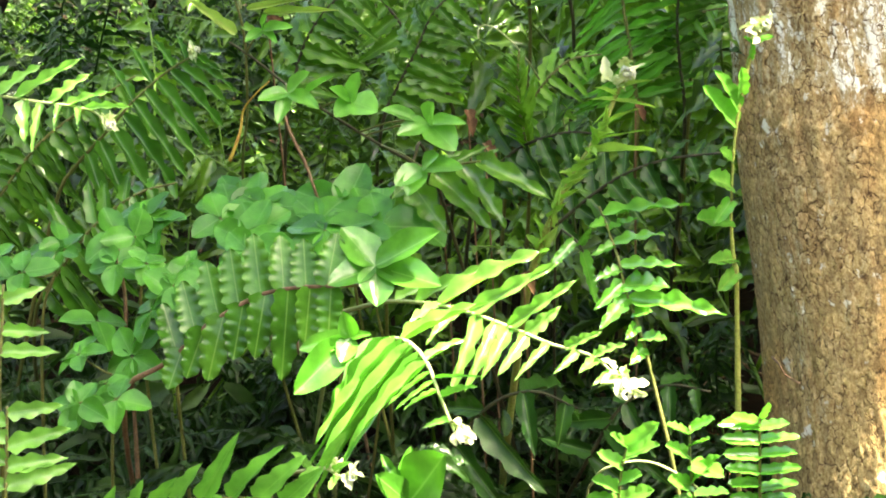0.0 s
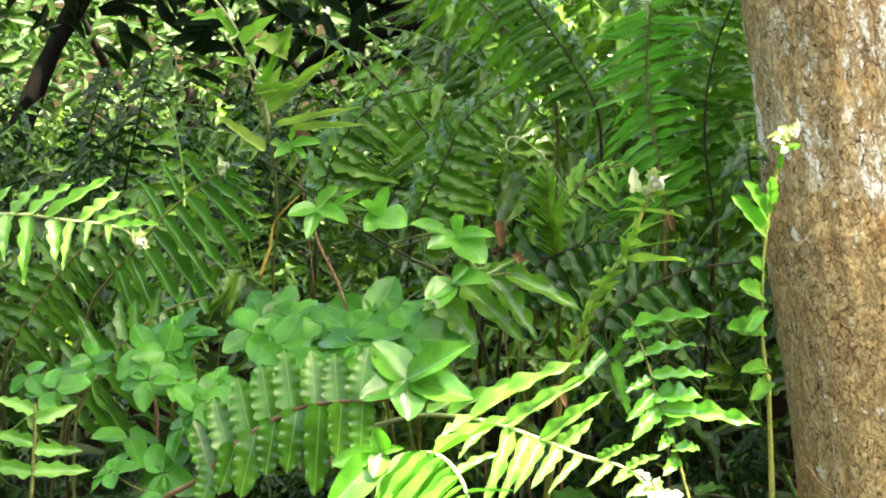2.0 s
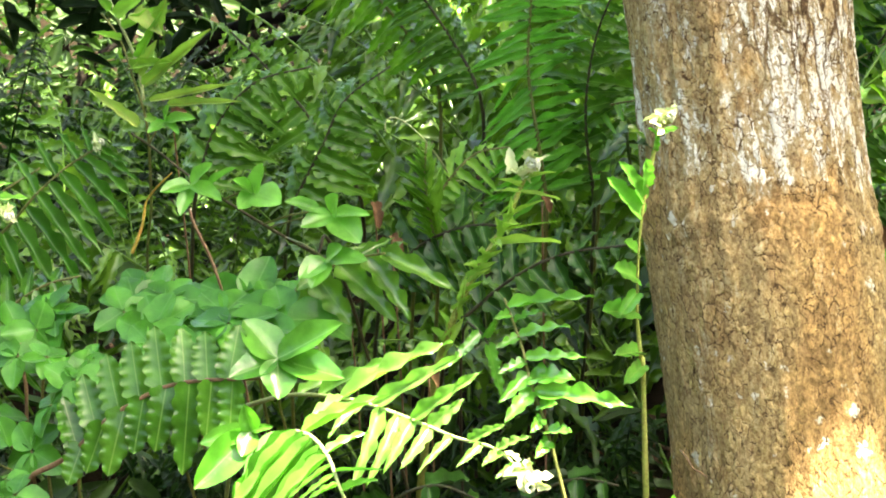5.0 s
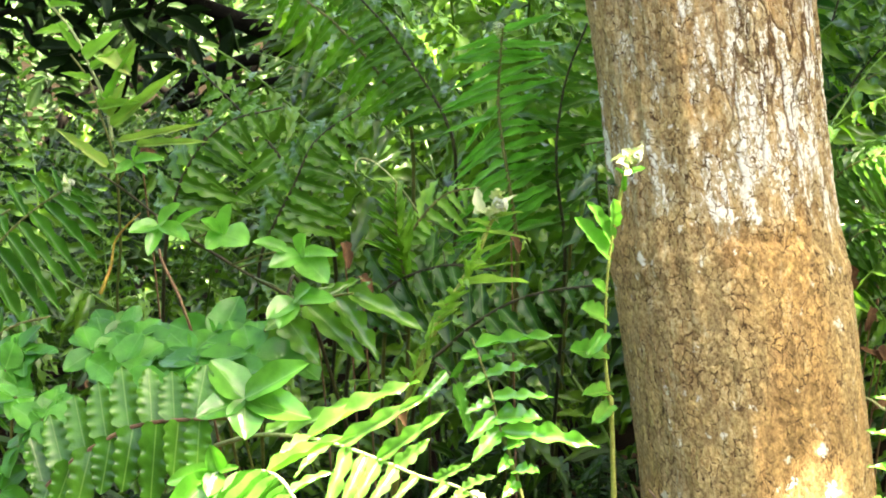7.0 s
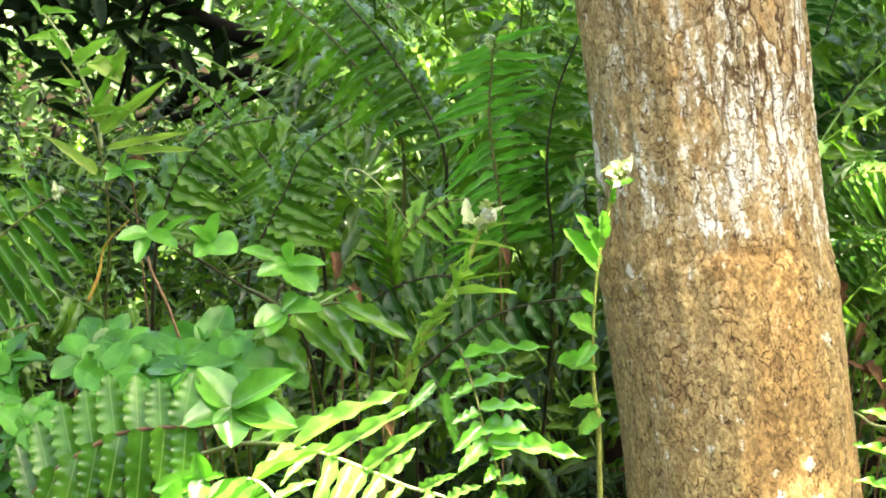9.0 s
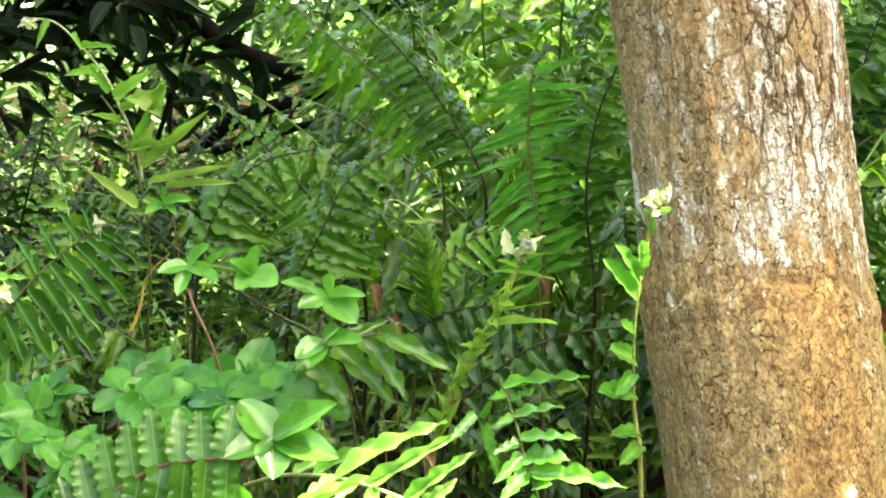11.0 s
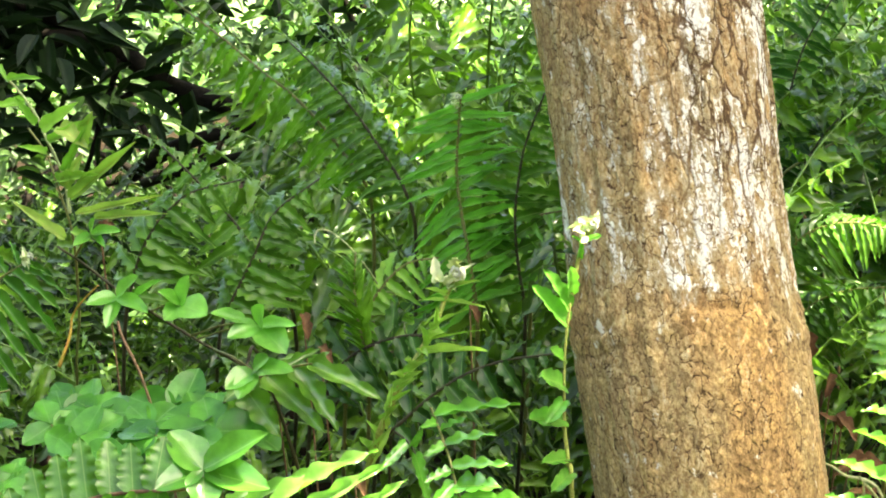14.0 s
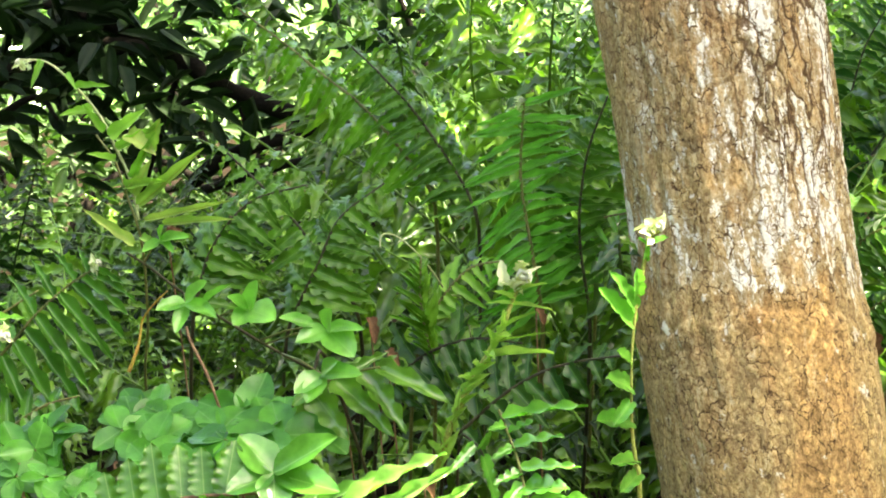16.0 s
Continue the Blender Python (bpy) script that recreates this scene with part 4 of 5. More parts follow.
leafy("fern frond with wavy glossy leaflets flecked by sun", [(0.114, 2.460, 0.592), (0.103, 2.460, 0.647), (0.090, 2.460, 0.700), (0.077, 2.460, 0.751), (0.066, 2.460, 0.788), (0.055, 2.470, 0.818), (0.048, 2.480, 0.847), (0.039, 2.500, 0.872), (0.030, 2.520, 0.894)],
      [(0.81, (0.094, 2.469, 0.874), 0.0146), (0.72, (0.111, 2.457, 0.844), 0.0150), (0.64, (0.098, 2.451, 0.823), 0.0256), (0.58, (0.153, 2.446, 0.796), 0.0211), (0.53, (0.081, 2.442, 0.800), 0.0144),
       (0.44, (0.096, 2.439, 0.772), 0.0188), (0.41, (0.059, 2.440, 0.747), 0.0144), (0.70, (0.022, 2.456, 0.828), 0.0122), (0.66, (0.023, 2.452, 0.799), 0.0145), (0.59, (0.029, 2.447, 0.781), 0.0178),
       (0.81, (0.020, 2.469, 0.851), 0.0101), (0.88, (0.067, 2.480, 0.888), 0.0112), (0.92, (0.018, 2.487, 0.878), 0.0102), (0.95, (0.120, 2.493, 0.900), 0.0136), (0.48, (0.054, 2.440, 0.772), 0.0122)],
      SHINY, STALK, "wavy", (0.26, -0.74, 0.62), (0.12, 2.95), 0, 0.0024)
leafy("dark glossy curled fern leaf hanging in shade", [(-0.007, 2.560, 0.864), (0.007, 2.530, 0.857), (0.014, 2.520, 0.847)],
      [(0.94, (0.028, 2.521, 0.792), 0.0136), (0.44, (-0.022, 2.513, 0.831), 0.0114), (0.69, (0.021, 2.505, 0.876), 0.0091)],
      SHINY, DARK_STALK, "ripple", (0.3, -0.8, 0.4), (0.0, 2.9), 0, 0.0018)
leafy("young drooping fern frond with broad overlapping leaflets and rolled tip", [(-0.229, 2.500, 0.735), (-0.194, 2.360, 0.784), (-0.164, 2.270, 0.806), (-0.146, 2.240, 0.804), (-0.133, 2.220, 0.791), (-0.124, 2.210, 0.770), (-0.114, 2.205, 0.746), (-0.107, 2.200, 0.730)],
      [(0.16, (-0.216, 2.366, 0.726), 0.0127), (0.20, (-0.224, 2.290, 0.735), 0.0125), (0.25, (-0.234, 2.307, 0.715), 0.0129), (0.29, (-0.238, 2.230, 0.714), 0.0133), (0.34, (-0.247, 2.264, 0.685), 0.0132),
       (0.39, (-0.245, 2.205, 0.681), 0.0136), (0.43, (-0.242, 2.260, 0.657), 0.0131), (0.48, (-0.222, 2.201, 0.684), 0.0125), (0.52, (-0.213, 2.246, 0.696), 0.0115), (0.55, (-0.198, 2.192, 0.729), 0.0105),
       (0.61, (-0.172, 2.197, 0.756), 0.0045), (0.66, (-0.164, 2.193, 0.754), 0.0045), (0.71, (-0.154, 2.190, 0.757), 0.0045), (0.32, (-0.080, 2.288, 0.837), 0.0122), (0.54, (-0.099, 2.244, 0.810), 0.0090),
       (0.64, (-0.082, 2.194, 0.787), 0.0040), (0.75, (-0.089, 2.188, 0.779), 0.0099), (0.88, (-0.137, 2.184, 0.741), 0.0084)],
      SHINY, PALE_STALK, "strap", (-0.35, -0.62, 0.66), (-0.28, 2.95), 0.02, 0.003)
leafy("small young fern frond with pale leaflets and rolled tip", [(-0.285, 2.300, 0.666), (-0.251, 2.220, 0.692), (-0.227, 2.190, 0.703), (-0.212, 2.180, 0.698), (-0.203, 2.175, 0.695)],
      [(0.50, (-0.204, 2.170, 0.742), 0.0108), (0.47, (-0.246, 2.172, 0.678), 0.0099), (0.41, (-0.257, 2.178, 0.683), 0.0089), (0.62, (-0.200, 2.163, 0.715), 0.0069), (0.34, (-0.255, 2.184, 0.719), 0.0089),
       (0.72, (-0.220, 2.161, 0.690), 0.0069)],
      LIME, PALE_STALK, "oblong", (0.0, -0.8, 0.55), (-0.3, 2.8), 0.018, 0.0024)
leafy("glossy fern frond with broad scalloped leaflets", [(-0.443, 2.480, 0.721), (-0.405, 2.460, 0.744), (-0.365, 2.440, 0.783), (-0.341, 2.430, 0.800), (-0.306, 2.420, 0.820), (-0.269, 2.410, 0.829), (-0.235, 2.400, 0.832), (-0.208, 2.400, 0.833)],
      [(0.86, (-0.238, 2.390, 0.772), 0.0262), (0.77, (-0.261, 2.396, 0.774), 0.0276), (0.68, (-0.285, 2.403, 0.736), 0.0292), (0.59, (-0.312, 2.409, 0.759), 0.0292), (0.50, (-0.334, 2.415, 0.754), 0.0293),
       (0.41, (-0.360, 2.421, 0.732), 0.0308), (0.29, (-0.383, 2.430, 0.732), 0.0282), (0.20, (-0.403, 2.442, 0.718), 0.0269), (0.84, (-0.230, 2.421, 0.882), 0.0291), (0.75, (-0.264, 2.427, 0.876), 0.0278),
       (0.66, (-0.288, 2.434, 0.877), 0.0278), (0.57, (-0.315, 2.440, 0.879), 0.0293), (0.48, (-0.339, 2.446, 0.863), 0.0293), (0.38, (-0.364, 2.453, 0.849), 0.0294), (0.25, (-0.390, 2.464, 0.827), 0.0282),
       (0.18, (-0.412, 2.475, 0.802), 0.0269)],
      GLOSSY, BROWN_STALK, "ripple", (0.05, -0.99, -0.06), (-0.5, 2.95), 0, 0.003)
leafy("glossy fern frond with rounded leaflets in sun", [(0.187, 2.360, 0.585), (0.182, 2.350, 0.632), (0.180, 2.340, 0.680), (0.179, 2.340, 0.716)],
      [(0.92, (0.207, 2.330, 0.714), 0.0126), (0.92, (0.138, 2.330, 0.712), 0.0137), (0.79, (0.218, 2.329, 0.700), 0.0126), (0.79, (0.140, 2.329, 0.698), 0.0137), (0.67, (0.215, 2.330, 0.685), 0.0126),
       (0.67, (0.143, 2.330, 0.683), 0.0137), (0.54, (0.220, 2.333, 0.670), 0.0126), (0.54, (0.145, 2.333, 0.668), 0.0137), (0.42, (0.218, 2.337, 0.654), 0.0127), (0.46, (0.148, 2.336, 0.652), 0.0137),
       (0.33, (0.216, 2.340, 0.639), 0.0127), (0.33, (0.150, 2.340, 0.637), 0.0137), (0.96, (0.149, 2.320, 0.722), 0.0126), (1.00, (0.185, 2.320, 0.737), 0.0105)],
      SHINY, STALK, "oblong", (0.30, -0.62, 0.72), (0.2, 2.62), 0, 0.0022)
leafy("glossy fern frond with rounded leaflets in sun", [(0.121, 2.360, 0.591), (0.117, 2.330, 0.638), (0.112, 2.320, 0.680), (0.111, 2.320, 0.713)],
      [(0.96, (0.133, 2.300, 0.724), 0.0177), (0.79, (0.129, 2.299, 0.706), 0.0156), (0.62, (0.143, 2.301, 0.669), 0.0209), (0.71, (0.087, 2.300, 0.698), 0.0177), (0.50, (0.139, 2.303, 0.689), 0.0167),
       (0.92, (0.088, 2.300, 0.718), 0.0157), (0.46, (0.090, 2.304, 0.664), 0.0178), (0.38, (0.149, 2.308, 0.651), 0.0178), (0.33, (0.092, 2.310, 0.637), 0.0168)],
      SHINY, STALK, "oblong", (0.35, -0.6, 0.7), (0.15, 2.60), 0, 0.0022)
leafy("glossy fern frond with rounded leaflets in sun", [(0.044, 2.340, 0.591), (0.044, 2.310, 0.644), (0.047, 2.300, 0.679), (0.053, 2.300, 0.706)],
      [(0.88, (0.080, 2.280, 0.726), 0.0176), (0.75, (0.081, 2.279, 0.705), 0.0165), (0.67, (0.022, 2.280, 0.696), 0.0155), (0.50, (0.065, 2.283, 0.675), 0.0155), (0.42, (0.018, 2.286, 0.669), 0.0166),
       (0.29, (0.077, 2.293, 0.658), 0.0198), (0.29, (0.012, 2.293, 0.648), 0.0177), (0.92, (0.034, 2.280, 0.714), 0.0114)],
      FRESH, STALK, "oblong", (0.25, -0.65, 0.7), (0.06, 2.60), 0, 0.0022)
leafy("young fern frond with pale curled leaflets and rolled tip", [(-0.667, 2.460, 1.003), (-0.618, 2.420, 1.016), (-0.585, 2.400, 1.020), (-0.552, 2.400, 1.018), (-0.517, 2.390, 1.014), (-0.482, 2.380, 1.011), (-0.458, 2.375, 1.005), (-0.445, 2.370, 0.992)],
      [(0.34, (-0.547, 2.409, 1.047), 0.0119), (0.48, (-0.474, 2.407, 1.055), 0.0097), (0.41, (-0.516, 2.420, 1.047), 0.0097), (0.62, (-0.465, 2.396, 1.040), 0.0097), (0.70, (-0.442, 2.381, 1.024), 0.0086),
       (0.79, (-0.424, 2.377, 1.010), 0.0064), (0.20, (-0.577, 2.420, 1.045), 0.0108), (0.32, (-0.578, 2.379, 0.979), 0.0140), (0.41, (-0.560, 2.380, 0.954), 0.0151), (0.52, (-0.526, 2.374, 0.975), 0.0140),
       (0.59, (-0.519, 2.369, 0.969), 0.0086), (0.66, (-0.496, 2.363, 0.989), 0.0064), (0.75, (-0.472, 2.358, 0.993), 0.0064), (0.23, (-0.600, 2.385, 0.971), 0.0141)],
      LIME, PALE_STALK, "wavy", (0.1, -0.75, 0.6), (-0.62, 2.8), 0.016, 0.0022)
leafy("arching fern frond with long drooping glossy leaflets", [(-0.579, 2.860, 0.875), (-0.547, 2.830, 0.910), (-0.515, 2.810, 0.942), (-0.488, 2.800, 0.972), (-0.451, 2.800, 1.004), (-0.412, 2.790, 1.028)],
      [(0.30, (-0.490, 2.799, 0.836), 0.0165), (0.40, (-0.457, 2.790, 0.846), 0.0164), (0.50, (-0.438, 2.784, 0.869), 0.0158), (0.60, (-0.424, 2.780, 0.883), 0.0157), (0.68, (-0.410, 2.780, 0.903), 0.0151),
       (0.75, (-0.397, 2.780, 0.919), 0.0139), (0.82, (-0.382, 2.779, 0.942), 0.0126), (0.88, (-0.376, 2.777, 0.967), 0.0113), (0.93, (-0.372, 2.774, 0.988), 0.0094), (0.97, (-0.380, 2.771, 1.006), 0.0075),
       (0.20, (-0.513, 2.810, 0.817), 0.0165), (0.40, (-0.557, 2.840, 0.980), 0.0139), (0.60, (-0.521, 2.830, 1.013), 0.0126), (0.72, (-0.495, 2.830, 1.033), 0.0113), (0.85, (-0.468, 2.828, 1.040), 0.0101),
       (0.93, (-0.441, 2.824, 1.046), 0.0075)],
      GLOSSY, STALK, "wavy", (0.35, -0.88, 0.32), (-0.72, 3.1), 0.014, 0.0026)
leafy("fresh green fern frond with upturned leaflets", [(-0.467, 2.260, 0.622), (-0.403, 2.200, 0.660), (-0.348, 2.170, 0.677), (-0.296, 2.160, 0.682), (-0.255, 2.150, 0.681), (-0.225, 2.150, 0.674)],
      [(0.45, (-0.299, 2.151, 0.744), 0.0185), (0.55, (-0.260, 2.147, 0.732), 0.0204), (0.65, (-0.238, 2.142, 0.726), 0.0223), (0.78, (-0.223, 2.136, 0.717), 0.0194), (0.35, (-0.333, 2.160, 0.714), 0.0166),
       (0.28, (-0.358, 2.171, 0.698), 0.0157), (0.20, (-0.390, 2.185, 0.692), 0.0148), (0.10, (-0.420, 2.213, 0.679), 0.0150), (0.53, (-0.335, 2.148, 0.661), 0.0195), (0.65, (-0.299, 2.142, 0.658), 0.0194),
       (0.40, (-0.364, 2.155, 0.657), 0.0176), (0.80, (-0.264, 2.135, 0.657), 0.0184)],
      FRESH, STALK, "strap", (0.1, -0.8, 0.55), (-0.42, 2.75), 0, 0.0026)
fern("tall erect fern frond with long arching leaflets", [(0.089, 3.005, 0.949), (0.080, 2.991, 1.011), (0.067, 3.001, 1.098), (0.069, 2.998, 1.166), (0.072, 2.991, 1.200)], 20, 0.090, 0.0112, (0.1, -0.72, 0.6), FRESH, STALK,
     kind="arch", sweeps=(14, -26), droop=-0.05, lens=(1.05, 0.95), skyward=0.3, bud=0.014, thick=0.0032, shape=even)
fern("arching fern frond with long drooping leaflets", [(-0.700, 2.950, 0.806), (-0.626, 2.930, 0.903), (-0.556, 2.915, 0.957), (-0.502, 2.909, 0.991)], 15, 0.10, 0.0185, (0.30, -0.7, 0.5), MOSS, STALK,
     kind="wavy", sweeps=(10, 20), lens=(1, 0.7), droop=0.55)
fern("arching fern frond with long drooping leaflets", [(-0.599, 2.813, 0.749), (-0.535, 2.791, 0.830), (-0.481, 2.776, 0.870), (-0.435, 2.767, 0.884)], 11, 0.11, 0.022, (0.35, -0.65, 0.6), GLOSSY, STALK,
     kind="strap", sweeps=(15, 25), lens=(1, 0.7), droop=0.55)
fern("lime fern frond lit by sun", [(-0.521, 2.199, 0.643), (-0.518, 2.205, 0.703), (-0.517, 2.210, 0.754)], 5, 0.068, 0.019, (0.1, -0.8, 0.5), LIME, STALK, kind="wavy", sweep=15, droop=0.05, shape=even)
fern("lime fern frond lit by sun", [(-0.535, 2.263, 0.773), (-0.532, 2.266, 0.809), (-0.530, 2.271, 0.856)], 3, 0.06, 0.016, (0.1, -0.8, 0.5), LIME, STALK, kind="wavy", sweep=10, droop=0.0, shape=even)
fern("sunlit fern frond with drooping narrow leaflets", [(0.458, 3.183, 0.923), (0.485, 3.141, 0.997), (0.512, 3.114, 1.029), (0.562, 3.095, 1.040), (0.628, 3.073, 1.025)], 26, 0.075, 0.0130, (0.1, -0.6, 0.6), SATIN, STALK,
     kind="drape", sweep=25, droop=0.2, skyward=0.4)
fern("sunlit fern frond with drooping narrow leaflets", [(0.472, 3.175, 0.845), (0.505, 3.163, 0.918), (0.552, 3.146, 0.949), (0.633, 3.127, 0.958)], 20, 0.075, 0.0160, (0.1, -0.5, 0.6), MOSS, STALK, kind="drape", sweep=25, droop=0.2, skyward=0.4)
fern("dark fern frond in shade beside the trunk", [(0.558, 3.881, 0.861), (0.578, 3.855, 1.003), (0.644, 3.848, 1.124), (0.735, 3.837, 1.210), (0.800, 3.819, 1.236)], 20, 0.095, 0.017, (-0.2, -0.8, 0.5), SHADE_FERN, DARK_STALK, kind="arch", sweep=25, droop=0.35)
fern("dark fern frond in shade beside the trunk", [(0.590, 3.986, 0.904), (0.638, 3.951, 0.961), (0.705, 3.936, 1.006), (0.808, 3.918, 1.021)], 18, 0.085, 0.015, (0.0, -0.75, 0.6), SHADE_FERN, STALK, kind="narrow", sweep=20, droop=0.3)
fern("dark fern frond in shade beside the trunk", [(0.526, 3.796, 1.015), (0.575, 3.791, 1.160), (0.605, 3.782, 1.262), (0.654, 3.781, 1.345)], 18, 0.1, 0.018, (0.3, -0.8, 0.5), SHADE_FERN, DARK_STALK, kind="arch", sweep=25, droop=0.3)
fern("dark fern frond in shade beside the trunk", [(0.716, 3.889, 0.939), (0.747, 3.883, 1.071), (0.787, 3.873, 1.175), (0.826, 3.864, 1.279)], 18, 0.1, 0.018, (-0.3, -0.8, 0.5), SHADE_FERN, DARK_STALK, kind="arch", sweep=25, droop=0.3)
leafy("fern frond with bright lobed leaflets flecked by sun", [(0.473, 2.534, 0.681), (0.484, 2.529, 0.723), (0.493, 2.524, 0.777), (0.499, 2.528, 0.811), (0.509, 2.531, 0.841), (0.516, 2.534, 0.868), (0.520, 2.537, 0.897), (0.523, 2.542, 0.949), (0.526, 2.556, 0.982)],
      [(0.81, (0.494, 2.512, 0.943), 0.0170), (0.75, (0.477, 2.500, 0.927), 0.0190), (0.64, (0.464, 2.496, 0.890), 0.0190), (0.50, (0.455, 2.494, 0.870), 0.0200), (0.38, (0.434, 2.491, 0.839), 0.0190),
       (0.25, (0.426, 2.487, 0.805), 0.0180), (0.17, (0.430, 2.493, 0.768), 0.0180), (0.11, (0.424, 2.489, 0.731), 0.0170), (0.84, (0.549, 2.523, 0.957), 0.0180), (0.75, (0.558, 2.518, 0.911), 0.0190),
       (0.61, (0.555, 2.514, 0.871), 0.0190), (0.48, (0.549, 2.510, 0.835), 0.0190), (0.36, (0.543, 2.506, 0.798), 0.0190), (0.25, (0.538, 2.503, 0.761), 0.0180), (0.17, (0.526, 2.499, 0.727), 0.0180),
       (0.92, (0.500, 2.526, 0.979), 0.0140), (0.97, (0.540, 2.527, 0.991), 0.0140)],
      FRESH, STALK, "wavy", (-0.05, -0.72, 0.65), (0.75, 2.62), 0.0, 0.0022)
fern("fern frond with bright crinkled leaflets", [(0.568, 2.876, 0.870), (0.565, 2.880, 0.909), (0.562, 2.884, 0.948), (0.558, 2.887, 0.973)], 7, 0.03, 0.016, (0, -0.8, 0.5), LIME, STALK, kind="wavy", sweep=15, droop=0.1)
leafy("dark fern frond with a pale sloping stalk", [(0.543, 3.601, 1.072), (0.556, 3.583, 1.089), (0.608, 3.556, 1.122), (0.654, 3.529, 1.154), (0.713, 3.513, 1.194), (0.784, 3.517, 1.229)],
      [(0.57, (0.705, 3.468, 1.146), 0.0220), (0.68, (0.717, 3.495, 1.206), 0.0180), (0.38, (0.611, 3.501, 1.081), 0.0180), (0.25, (0.539, 3.526, 1.119), 0.0160), (0.30, (0.579, 3.499, 1.061), 0.0200),
       (0.45, (0.639, 3.483, 1.097), 0.0200), (0.62, (0.682, 3.466, 1.121), 0.0200), (0.50, (0.623, 3.511, 1.175), 0.0180)],
      BRIGHT, STALK, "wavy", (-0.1, -0.8, 0.55), (0.78, 3.75), 0.0, 0.0022)
fern("fern frond with hanging bright leaflets", [(-0.048, 3.321, 1.082), (-0.099, 3.308, 1.153), (-0.141, 3.313, 1.199), (-0.181, 3.316, 1.231), (-0.233, 3.321, 1.275), (-0.300, 3.326, 1.327)], 18, 0.062, 0.018, (0.1, -0.8, 0.45), BRIGHT, STALK, kind="drape", sweep=12, droop=0.6, skyward=0.1)
fern("fern frond with dark stalk and arching leaflets", [(0.012, 3.248, 1.056), (-0.007, 3.252, 1.098), (-0.061, 3.261, 1.180), (-0.105, 3.266, 1.231), (-0.146, 3.270, 1.272)], 18, 0.064, 0.0175, (0.2, -0.75, 0.5), MOSS, DARK_STALK, kind="drape", sweeps=(30, 25), droop=0.2, skyward=0.2)
fern("fern frond with dark stalk and broad leaflets", [(-0.142, 3.086, 0.954), (-0.160, 3.089, 0.979), (-0.205, 3.095, 1.045), (-0.247, 3.101, 1.093), (-0.296, 3.106, 1.142)], 12, 0.072, 0.018, (0.1, -0.85, 0.5), MOSS, DARK_STALK, kind="wavy", sweep=20, droop=0.35)

fern("small pale fern with crowded curled leaflets", [(-0.042, 2.900, 0.906), (-0.051, 2.884, 0.948), (-0.055, 2.878, 0.987), (-0.053, 2.872, 1.024)], 17, 0.046, 0.0095, (0.3, -0.85, 0.3), BRIGHT, STALK, kind="curlstrap", sweeps=(62, 55), droop=0.1)
fern("young fern frond with narrow pale leaflets", [(-0.056, 2.942, 0.921), (-0.029, 2.927, 0.973), (0.004, 2.921, 1.007), (0.043, 2.911, 1.016)], 10, 0.055, 0.012, (0.0, -0.7, 0.7), YOUNG, STALK, kind="arch", sweep=30, droop=0.3)
fern("shaded fern frond with glossy wavy leaflets", [(-0.015, 2.821, 0.825), (0.048, 2.797, 0.880), (0.105, 2.779, 0.908), (0.173, 2.761, 0.920)], 9, 0.07, 0.02, (0.0, -0.85, 0.45), SHADE_FERN, DARK_STALK, kind="wavy", sweep=20, droop=0.35)
fern("shaded fern frond with glossy wavy leaflets", [(-0.096, 2.926, 0.863), (-0.055, 2.900, 0.906), (0.004, 2.882, 0.928), (0.062, 2.862, 0.924)], 9, 0.075, 0.021, (0.0, -0.85, 0.45), SHADE_FERN, DARK_STALK, kind="wavy", sweep=20, droop=0.4)
fern("shaded fern frond with long dark leaflets", [(-0.131, 2.548, 0.618), (-0.084, 2.534, 0.681), (-0.037, 2.517, 0.702), (0.009, 2.505, 0.687)], 4, 0.11, 0.026, (0.2, -0.7, 0.7), SHADE_FERN, DARK_STALK, kind="strap", sweep=20, droop=0.9)
fern("shaded fern frond with long dark leaflets", [(0.022, 2.666, 0.589), (0.058, 2.652, 0.654), (0.106, 2.635, 0.683), (0.153, 2.615, 0.681)], 5, 0.09, 0.022, (0.2, -0.7, 0.7), SHADE_FERN, DARK_STALK, kind="strap", sweep=20, droop=0.7)
fern("fern frond with broad arching leaflets", [(-0.212, 2.984, 0.944), (-0.177, 2.971, 1.012), (-0.150, 2.967, 1.066), (-0.096, 2.961, 1.107)], 13, 0.066, 0.0185, (-0.1, -0.7, 0.6), MOSS, DARK_STALK, kind="drape", sweep=25, droop=0.2, skyward=0.2)
fern("fern frond with broad arching leaflets", [(-0.327, 2.986, 0.964), (-0.304, 2.974, 1.032), (-0.256, 2.959, 1.087), (-0.188, 2.951, 1.107)], 13, 0.066, 0.0185, (-0.1, -0.7, 0.6), MOSS, DARK_STALK, kind="drape", sweep=25, droop=0.2, skyward=0.2)
fern("fern frond with broad arching leaflets", [(0.148, 3.035, 0.946), (0.137, 3.025, 1.042), (0.147, 3.024, 1.131), (0.173, 3.012, 1.205)], 14, 0.08, 0.018, (0.0, -0.7, 0.6), MOSS, DARK_STALK, kind="drape", sweep=25, droop=0.25, skyward=0.2)
fern("fern frond with pale sunny leaflets", [(0.158, 3.091, 1.003), (0.149, 3.054, 1.033), (0.161, 3.036, 1.054), (0.194, 3.017, 1.063)], 7, 0.055, 0.012, (0.0, -0.7, 0.7), LIME, STALK, kind="narrow", sweep=25, droop=0.25)


